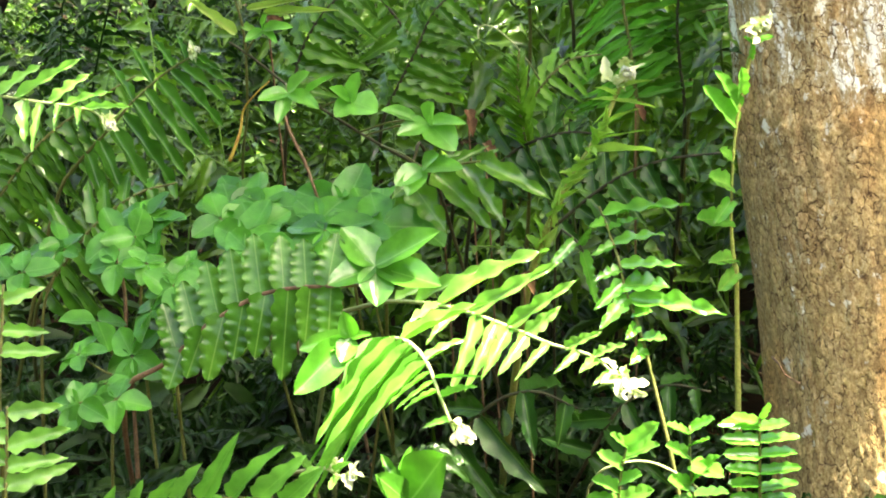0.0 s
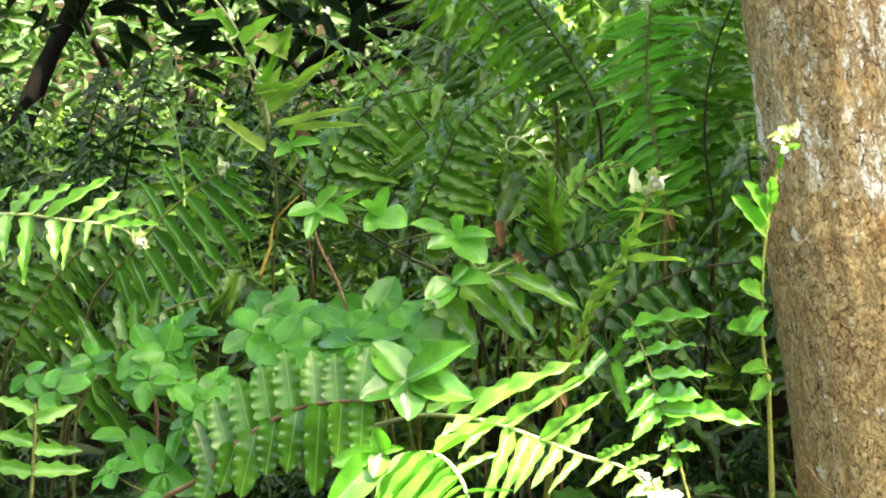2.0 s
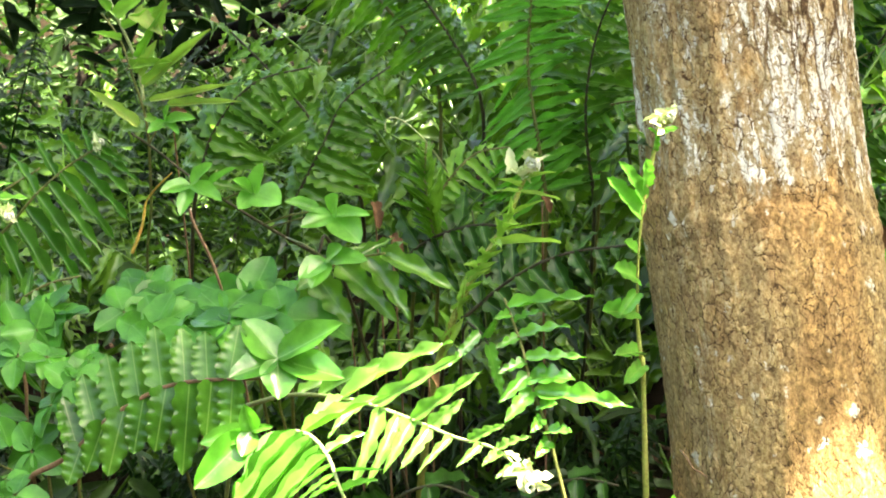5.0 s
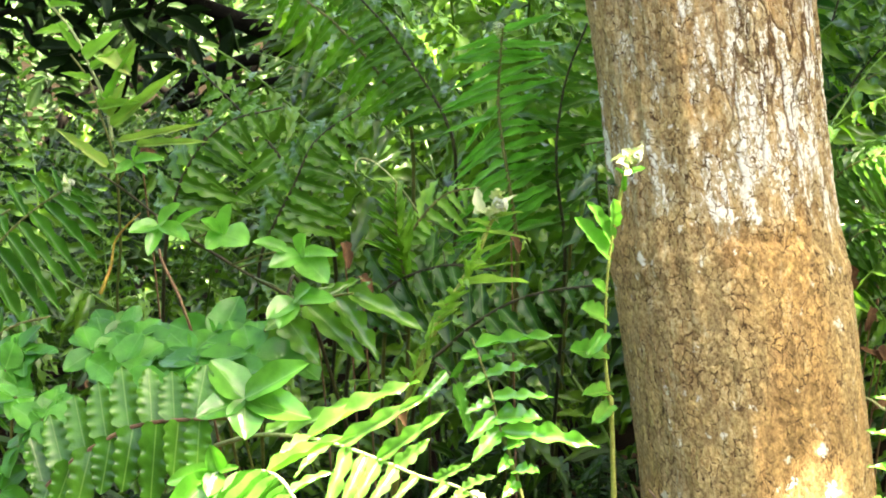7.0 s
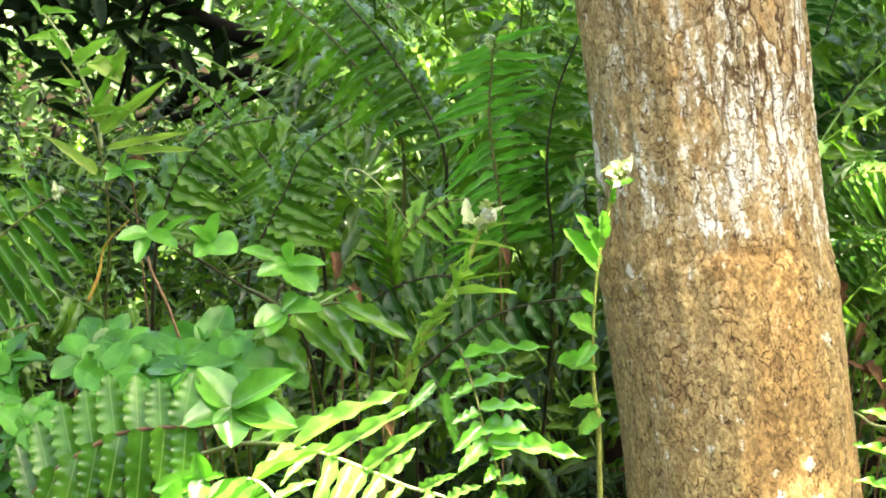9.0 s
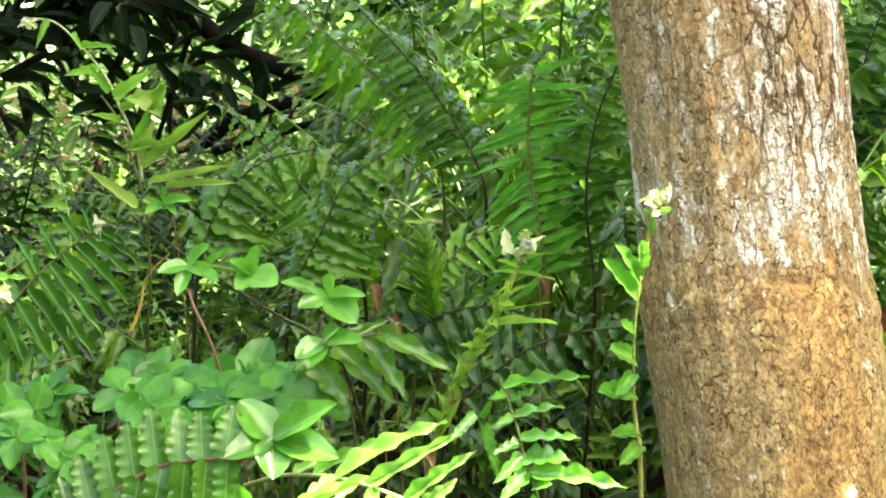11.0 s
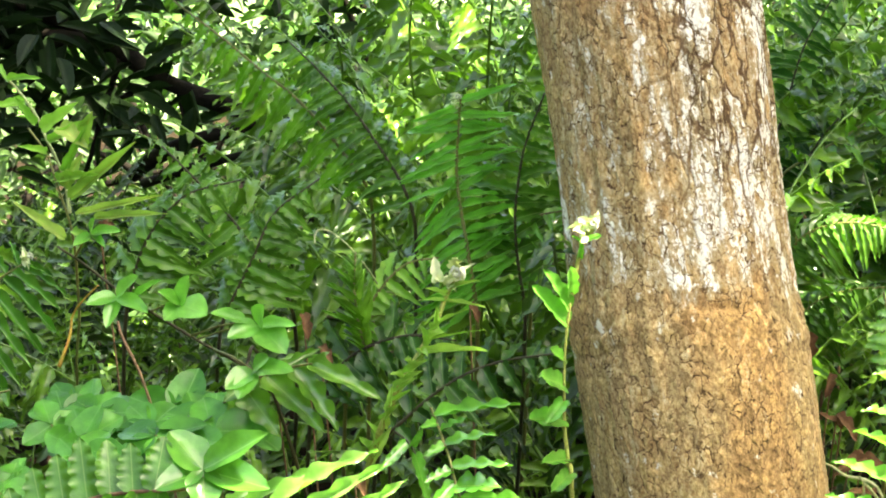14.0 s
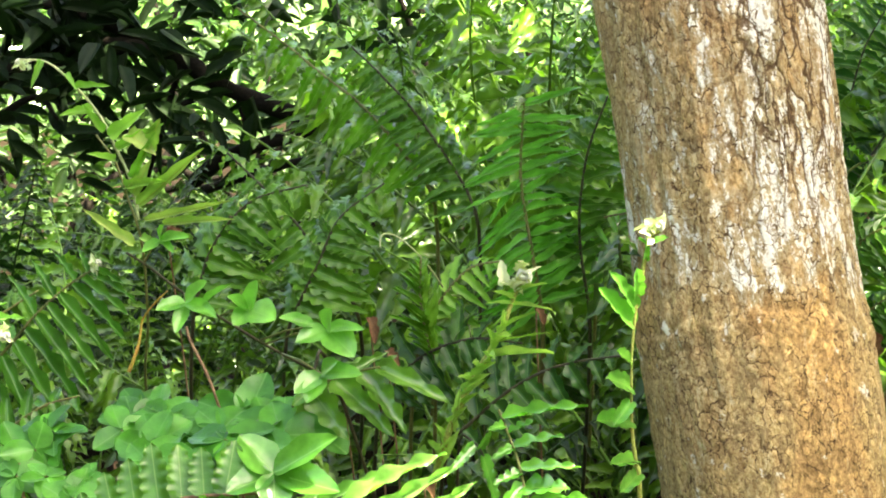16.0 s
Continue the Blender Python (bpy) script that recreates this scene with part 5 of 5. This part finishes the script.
# ---------------------------------------------------------------- trifoliate vines and other near plants
def compound_leaf(plant, inverse, joint, centre, size, angle, material, seed, fan=(0, 105, -105), normal=(0, -0.62, 0.78), ratio=0.74):
    """A leaf of a few ovate leaflets that spread from the end of a thin stalk."""
    rnd = random.Random(seed)
    c, j = Vector(centre), Vector(joint)
    n = (Vector(normal) + Vector((rnd.uniform(-.6, .6), rnd.uniform(-.4, .45), rnd.uniform(-.3, .2)))).normalized()
    ex = Vector((1, 0, 0)) - n * n.x
    ex.normalize()
    ey = n.cross(ex)
    v, f = tube(spline([j, j.lerp(c, 0.5) + Vector((0, 0, -0.004)), c], 4), 0.0013, 0.0009, 5)
    leaf = part("leaf", mesh("leaf", v, f, STALK), plant, inverse)
    ident = Matrix.Identity(4)
    for k, turn in enumerate(fan):
        a = radians(angle + turn + rnd.uniform(-10, 10))
        d = ex * math.cos(a) + ey * math.sin(a) - n * rnd.uniform(0.0, 0.25)
        g = size * rnd.uniform(0.85, 1.1) * (1.0 if k == 0 else 0.88)
        part("leaflet", rnd.choice(blades("ovate", material)), leaf, ident, place(c + d.normalized() * 0.002, d, n, g, g * ratio))


def vine(name, label, stem, leaves, material, stalk, root, thick=0.0022, kind="vine", ratio=0.6):
    """A stem through the points with compound leaves: centre, size, angle and fan of each."""
    SEED[0] += 1
    ob, inv, base = plant_at(name, root[0], root[1], label, kind)
    path = spline([tuple(base)] + stem, 8)
    v, f = tube(path, thick, thick * 0.6, 6)
    part("stem", mesh("stem", v, f, stalk), ob, inv)
    for k, (c, size, angle, fan) in enumerate(leaves):
        j = min(path[8:], key=lambda q: (q - Vector(c)).length)
        compound_leaf(ob, inv, j, c, size, angle, material, SEED[0] * 50 + k, fan, ratio=ratio)
    return ob


TRI, FOUR, FIVE = (0, 105, -105), (0, 85, 175, -90), (0, 70, 140, -70, -140)
leafy("vine with broad soft leaves partly in sun", [(-0.188, 2.480, 0.762), (-0.193, 2.440, 0.804), (-0.192, 2.410, 0.851)],
      [(1.00, (-0.127, 2.390, 0.889), 0.0339), (1.00, (-0.126, 2.400, 0.833), 0.0352), (1.00, (-0.189, 2.380, 0.815), 0.0366), (1.00, (-0.238, 2.390, 0.835), 0.0312), (1.00, (-0.227, 2.430, 0.886), 0.0407)],
      WAXY, STALK, "ovate", (0.24, -0.74, 0.62), (-0.2, 3.0), 0, 0.0018, name="vine")
leafy("vine with sunlit broad soft leaf", [(-0.190, 2.420, 0.723), (-0.197, 2.370, 0.762), (-0.212, 2.340, 0.793)],
      [(1.00, (-0.218, 2.320, 0.823), 0.0197), (1.00, (-0.265, 2.310, 0.743), 0.0355), (1.00, (-0.220, 2.320, 0.772), 0.0211), (1.00, (-0.262, 2.340, 0.781), 0.0224), (1.00, (-0.191, 2.330, 0.799), 0.0092)],
      WAXY, STALK, "ovate", (0.24, -0.74, 0.62), (-0.25, 2.9), 0, 0.0016, name="vine")
leafy("vine with broad leaves partly in sun near the ground", [(-0.168, 2.300, 0.602), (-0.161, 2.270, 0.641), (-0.149, 2.260, 0.657)],
      [(0.88, (-0.118, 2.232, 0.707), 0.0560), (0.81, (-0.184, 2.243, 0.684), 0.0280), (0.81, (-0.152, 2.273, 0.704), 0.0216), (0.62, (-0.176, 2.246, 0.647), 0.0191), (0.75, (-0.181, 2.284, 0.694), 0.0127)],
      WAXY, STALK, "ovate", (0.1, -0.72, 0.65), (-0.14, 2.5), 0, 0.0018, name="vine")
climber = vine("vine", "slender vine with fresh green trifoliate leaves", [(-0.143, 2.700, 0.897), (-0.169, 2.660, 0.922), (-0.210, 2.630, 0.950), (-0.255, 2.600, 0.983), (-0.294, 2.580, 1.013), (-0.327, 2.570, 1.041), (-0.351, 2.565, 1.058)], [], FRESH, DARK_STALK, (-0.02, 2.98))
climber_way = spline([(-0.143, 2.700, 0.897), (-0.169, 2.660, 0.922), (-0.210, 2.630, 0.950), (-0.255, 2.600, 0.983), (-0.294, 2.580, 1.013), (-0.327, 2.570, 1.041), (-0.351, 2.565, 1.058)], 8)


def climber_leaf(joint, tips, k):
    """A leaf on its own thin stalk: the place of its joint, and tip and width of each leaflet."""
    near = min(climber_way, key=lambda q: (q - Vector(joint)).length)
    v, f = tube([near, near.lerp(Vector(joint), 0.5) + Vector((0, 0, 0.003)), Vector(joint)], 0.0012, 0.0009, 5)
    leaf = part("leaf", mesh("leaf", v, f, STALK), climber, Matrix.Translation(-climber.location))
    for i, (end, wide) in enumerate(tips):
        leaf_between(leaf, Matrix.Identity(4), joint, end, wide, (0.1 * (i - 1), -0.75, 0.6), FRESH, "ovate", k * 7 + i)


climber_leaf((-0.290, 2.555, 1.007), [((-0.265, 2.535, 1.030), 0.0178), ((-0.319, 2.535, 1.000), 0.0178), ((-0.299, 2.535, 0.976), 0.0163), ((-0.256, 2.535, 0.992), 0.0193)], 0)
climber_leaf((-0.273, 2.555, 1.003), [((-0.242, 2.535, 1.025), 0.0104)], 1)
climber_leaf((-0.225, 2.555, 0.998), [((-0.214, 2.535, 1.030), 0.0193), ((-0.196, 2.535, 0.989), 0.0342), ((-0.245, 2.535, 1.013), 0.0163), ((-0.240, 2.535, 0.983), 0.0208)], 2)
climber_leaf((-0.146, 2.555, 0.976), [((-0.139, 2.535, 0.999), 0.0253), ((-0.116, 2.535, 0.949), 0.0342), ((-0.107, 2.535, 0.977), 0.0163), ((-0.176, 2.535, 0.965), 0.0223)], 3)
climber_leaf((-0.158, 2.555, 0.980), [((-0.193, 2.535, 0.991), 0.0178)], 4)
climber_leaf((-0.152, 2.555, 0.930), [((-0.179, 2.535, 0.912), 0.0253), ((-0.166, 2.535, 0.903), 0.0238), ((-0.109, 2.535, 0.931), 0.0223), ((-0.134, 2.535, 0.945), 0.0223)], 5)
climber_leaf((-0.315, 2.555, 1.071), [((-0.282, 2.535, 1.075), 0.0134), ((-0.308, 2.535, 1.088), 0.0134), ((-0.331, 2.535, 1.060), 0.0119), ((-0.299, 2.535, 1.059), 0.0104)], 6)
v, f = tube(spline([(-0.309, 2.560, 1.018), (-0.324, 2.568, 1.004), (-0.339, 2.586, 0.985), (-0.343, 2.584, 0.961), (-0.354, 2.581, 0.932)], 6), 0.0009, 0.0019, 6, 0.5)
part("dry_stalk", mesh("dry_stalk", v, f, YELLOW_STALK), climber, Matrix.Translation(-climber.location), label="withered yellow and red leaf stalk")


def carpet(label, root, area, count, size, material, seed):
    """A low vine whose trifoliate leaves spread over a patch between two corners."""
    rnd = random.Random(seed)
    a, b = Vector(area[0]), Vector(area[1])
    mid = a.lerp(b, 0.5)
    leaves = []
    for k in range(count):
        u, v = rnd.random(), rnd.random()
        c = Vector((a.x + (b.x - a.x) * u, a.y + (b.y - a.y) * v + rnd.uniform(-0.02, 0.02), a.z + (b.z - a.z) * v))
        leaves.append((tuple(c), size * rnd.uniform(0.75, 1.2), rnd.uniform(0, 360), rnd.choice((TRI, TRI, FOUR, FIVE))))
    return vine("vine", label, [tuple(mid + Vector((0, 0.05, -0.1))), tuple(mid + Vector((0.02, 0.03, -0.02)))], leaves, material, STALK, root, ratio=0.74)


carpet("low spreading vine with soft trifoliate leaves", (-0.25, 2.85), ((-0.385, 2.591, 0.836), (-0.282, 2.735, 0.870)), 17, 0.052, SOFT, 1)
carpet("low spreading vine with soft trifoliate leaves", (-0.15, 2.85), ((-0.283, 2.573, 0.857), (-0.175, 2.715, 0.866)), 15, 0.054, SOFT, 2)
carpet("low spreading vine with soft trifoliate leaves", (-0.45, 2.8), ((-0.494, 2.569, 0.822), (-0.434, 2.674, 0.866)), 8, 0.038, SOFT, 3)
carpet("low spreading vine with soft trifoliate leaves", (-0.5, 2.7), ((-0.514, 2.455, 0.687), (-0.447, 2.564, 0.769)), 7, 0.038, SOFT, 4)
carpet("low spreading vine with soft trifoliate leaves", (-0.6, 2.8), ((-0.622, 2.567, 0.804), (-0.525, 2.671, 0.836)), 6, 0.038, SOFT, 5)
carpet("small soft trifoliate plant", (-0.4, 2.72), ((-0.436, 2.505, 0.781), (-0.394, 2.570, 0.828)), 6, 0.040, SOFT, 6)

def climbing_fern():
    ob, inv, base = plant_at("climbing_fern", 0.2, 2.72, "slender climbing fern with rounded leaflets beside the trunk", "fern")
    path = spline([tuple(base), (0.178, 2.600, 0.775), (0.174, 2.590, 0.819), (0.169, 2.580, 0.862), (0.168, 2.570, 0.904), (0.169, 2.565, 0.946), (0.173, 2.560, 0.990), (0.179, 2.560, 1.022), (0.184, 2.555, 1.049), (0.189, 2.550, 1.066), (0.198, 2.545, 1.072)], 8)
    v, f = tube(path, 0.0030, 0.0018, 6, 0.6)
    stem = part("stem", mesh("stem", v, f, SHOOT_STALK), ob, inv)
    ident = Matrix.Identity(4)
    for k, (a, c, w, shaded) in enumerate((((0.169, 2.555, 0.972),
                                         (0.133, 2.530, 1.017), 0.0206, 0),
                                         ((0.173, 2.555, 0.991),
                                         (0.146, 2.530, 1.032), 0.0161, 0),
                                         ((0.175, 2.555, 1.005),
                                         (0.172, 2.530, 1.036), 0.0149, 0),
                                         ((0.186, 2.555, 1.057),
                                         (0.205, 2.530, 1.066), 0.0069, 0),
                                         ((0.181, 2.555, 1.039),
                                         (0.188, 2.530, 1.053), 0.0080, 0),
                                         ((0.186, 2.555, 1.058),
                                         (0.174, 2.530, 1.066), 0.0057, 0),
                                         ((0.167, 2.555, 0.906),
                                         (0.141, 2.530, 0.923), 0.0241, 1),
                                         ((0.167, 2.555, 0.865),
                                         (0.129, 2.530, 0.880), 0.0229, 1),
                                         ((0.167, 2.555, 0.889),
                                         (0.147, 2.530, 0.874), 0.0149, 1),
                                         ((0.168, 2.555, 0.935),
                                         (0.151, 2.530, 0.951), 0.0149, 1),
                                         ((0.171, 2.555, 0.824),
                                         (0.143, 2.530, 0.834), 0.0172, 1),
                                         ((0.173, 2.555, 0.807),
                                         (0.152, 2.530, 0.804), 0.0161, 1))):
        near = min(path, key=lambda q: (q - Vector(a)).length)
        # lower leaflets take a darker green in place of shade
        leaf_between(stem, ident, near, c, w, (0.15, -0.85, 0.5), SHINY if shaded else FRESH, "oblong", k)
    crozier(stem, ident, path[-1], Vector((0.8, 0, 0.5)).normalized(), 0.022, random.Random(3))


climbing_fern()


def yellowing_weed():
    ob, inv, base = plant_at("weed", -0.28, 3.05, "weedy stem with narrow yellowing leaves", "plant")
    v, f = tube(spline([tuple(base), (-0.365, 2.871, 0.818), (-0.346, 2.687, 0.980), (-0.341, 2.615, 1.063), (-0.354, 2.600, 1.117), (-0.366, 2.604, 1.152), (-0.385, 2.607, 1.179)], 8), 0.0018, 0.0010, 6)
    brown = part("stem", mesh("stem", v, f, STALK), ob, inv)
    v, f = tube(spline([(-0.343, 2.607, 1.089), (-0.349, 2.611, 1.126), (-0.365, 2.615, 1.163), (-0.386, 2.620, 1.204), (-0.431, 2.625, 1.252), (-0.464, 2.615, 1.259)], 8), 0.002, 0.001, 6)
    part("stem", mesh("stem", v, f, PALE_STALK), ob, inv)
    ident = Matrix.Identity(4)
    leaves = [((-0.341, 2.599, 1.105), (-0.268, 2.565, 1.165), 0.0100, 0), ((-0.335, 2.597, 1.089), (-0.240, 2.559, 1.110), 0.006, 0), ((-0.316, 2.597, 1.085), (-0.238, 2.567, 1.090), 0.007, 0),
              ((-0.347, 2.595, 1.064), (-0.397, 2.579, 1.103), 0.009, 0), ((-0.347, 2.600, 1.117), (-0.326, 2.584, 1.152), 0.011, 0), ((-0.363, 2.605, 1.164), (-0.313, 2.588, 1.189), 0.012, 1),
              ((-0.371, 2.607, 1.177), (-0.330, 2.589, 1.205), 0.018, 1), ((-0.377, 2.607, 1.182), (-0.397, 2.590, 1.212), 0.012, 1)]
    leaves += [((-0.356, 2.601, 1.124), (-0.309, 2.572, 1.131), 0.013, 1), ((-0.388, 2.610, 1.206), (-0.420, 2.589, 1.200), 0.013, 1), ((-0.415, 2.610, 1.243), (-0.402, 2.591, 1.226), 0.009, 1), ((-0.351, 2.600, 1.180), (-0.319, 2.570, 1.158), 0.015, 0), ((-0.347, 2.600, 1.134), (-0.319, 2.570, 1.181), 0.012, 1),
              ((-0.406, 2.612, 1.229), (-0.368, 2.592, 1.229), 0.012, 1), ((-0.339, 2.596, 1.072), (-0.317, 2.574, 1.062), 0.012, 1), ((-0.330, 2.605, 1.165), (-0.314, 2.578, 1.195), 0.014, 0),
              ((-0.441, 2.615, 1.257), (-0.449, 2.592, 1.229), 0.01, 1), ((-0.365, 2.604, 1.153), (-0.391, 2.585, 1.160), 0.01, 1)]
    for k, (a, c, w, m) in enumerate(leaves):
        leaf_between(brown, ident, a, c, w * (0.8 if m else 1.3), (0.15, -0.93, 0.3), YOUNG if m else TURNING, "strap", k + 5)
    crozier(brown, ident, Vector((-0.464, 2.615, 1.259)), Vector((-1, 0, 0.1)), 0.012, random.Random(4))


yellowing_weed()


def bare_stem(label, pts, r0, r1, material, root=None):
    """A leafless stalk."""
    p = pts[0]
    x, y = root if root else (p[0], p[1] + 0.05)
    ob, inv, base = plant_at("stalk", x, y, label, "stalk")
    v, f = tube(spline([tuple(base)] + pts, 8), r0, r1, 6, 0.4)
    part("stem", mesh("stem", v, f, material), ob, inv)


bare_stem("dry brown leafless stalk beside a vine", [(-0.269, 2.820, 0.812), (-0.272, 2.715, 0.869), (-0.284, 2.699, 0.912), (-0.302, 2.703, 0.949), (-0.307, 2.705, 0.966)], 0.0019, 0.0015, BROWN_STALK, (-0.22, 3.0))
bare_stem("pale hooked young fern stalk", [(0.004, 3.081, 0.906), (-0.026, 2.938, 0.979), (-0.052, 2.892, 1.022), (-0.078, 2.895, 1.046), (-0.094, 2.895, 1.051), (-0.100, 2.894, 1.045), (-0.100, 2.893, 1.035)], 0.0009, 0.0013, PALE_STALK, (0.05, 3.3))
bare_stem("thin dry brown stalk among vines", [(-0.487, 2.750, 0.632), (-0.476, 2.640, 0.725), (-0.474, 2.625, 0.782), (-0.481, 2.630, 0.824), (-0.478, 2.632, 0.848)], 0.0028, 0.002, BROWN_STALK)
for pts in ([(0.604, 3.590, 0.963), (0.573, 3.555, 1.014), (0.560, 3.548, 1.045)], [(0.628, 3.590, 0.963), (0.601, 3.556, 1.030), (0.572, 3.549, 1.058)], [(0.580, 3.590, 0.963), (0.589, 3.576, 1.021), (0.589, 3.559, 1.054)]):
    bare_stem("dry reddish brown fern stalk in shade", pts, 0.0022, 0.0014, BROWN_STALK)
for pts in ([(0.571, 2.858, 0.695), (0.541, 2.822, 0.741), (0.516, 2.805, 0.771)], [(0.532, 2.858, 0.695), (0.524, 2.822, 0.741), (0.521, 2.805, 0.766)], [(0.562, 2.879, 0.710), (0.506, 2.865, 0.765), (0.483, 2.866, 0.779)]):
    bare_stem("pale dry broken stalk near the ground", pts, 0.0022, 0.0018, PALE_STALK)
bare_stem("thin yellow arching stalk over ferns", [(0.016, 2.443, 0.575), (0.022, 2.370, 0.646), (0.041, 2.352, 0.666), (0.073, 2.352, 0.670), (0.106, 2.351, 0.656), (0.133, 2.349, 0.635)], 0.0013, 0.0010, PALE_STALK)


def withered_leaf(points, material=DEAD):
    """A dead leaf that has dried on its stalk."""
    a, c = Vector(points[0]), Vector(points[1])
    ob, inv, base = plant_at("withered_leaf", a.x + 0.02, a.y + 0.25, "withered brown leaf on a dry stalk", "dead leaf", "withered leaves")
    v, f = tube(spline([tuple(base), tuple(base.lerp(a, 0.6) + Vector((0, 0.03, 0.02))), tuple(a)], 6), 0.0016, 0.001, 5)
    stem = part("stem", mesh("stem", v, f, BROWN_STALK), ob, inv)
    m = place(a, c - a, Vector((0.2, -0.7, 0.6)).normalized(), (c - a).length * 0.8, (c - a).length * 0.3)
    part("blade", blades("curl", material)[int(abs(a.x) * 100) % 6], stem, Matrix.Identity(4), m)


for pts in (((-0.110, 2.785, 0.964), (-0.099, 2.763, 0.941)), ((-0.091, 2.781, 0.927), (-0.074, 2.760, 0.917)), ((0.075, 2.737, 0.979), (0.090, 2.725, 0.961)), ((-0.144, 2.826, 0.876), (-0.118, 2.814, 0.858)), ((-0.047, 2.470, 0.833), (-0.033, 2.449, 0.822)),
            ((-0.324, 2.696, 1.071), (-0.308, 2.687, 1.077)), ((0.483, 2.982, 0.917), (0.497, 2.977, 0.870)), ((0.515, 2.920, 0.810), (0.495, 2.903, 0.836)), ((0.510, 2.921, 0.824), (0.535, 2.890, 0.808)), ((0.541, 2.917, 0.777), (0.506, 2.885, 0.768)), ((0.510, 2.956, 0.869), (0.502, 2.934, 0.845)), ((0.525, 2.916, 0.771), (0.562, 2.887, 0.782)), ((0.545, 2.862, 0.740), (0.516, 2.844, 0.756))):
    withered_leaf(pts)


def litter():
    """Dry sticks and fronds on the bank behind the trunk."""
    rnd = random.Random(77)
    for k in range(26):
        x, y = (rnd.uniform(0.08, 0.26), rnd.uniform(3.0, 3.5)) if k < 15 else (rnd.uniform(0.5, 0.75), rnd.uniform(3.0, 3.6))
        ln, a = rnd.uniform(0.08, 0.22), rnd.uniform(-0.6, 0.6)
        r = rnd.uniform(0.0025, 0.007)
        p0, p1 = Vector((x - ln / 2 * math.cos(a), y - ln / 2 * math.sin(a), 0)), Vector((x + ln / 2 * math.cos(a), y + ln / 2 * math.sin(a), 0))
        path = []
        for i in range(7):
            q = p0.lerp(p1, i / 6)
            q.z = ground_z(q.x, q.y) + r + 0.012 * k / 4 * math.sin(math.pi * i / 6)
            path.append(q)
        v, f = tube(path, r, r * 0.6, 7, 0.6)
        tagged(new("stick", mesh("stick", v, f, BROWN_STALK if k % 3 else DEAD)), "dry brown stick lying on forest soil", "stick", "sticks on the bank")


litter()
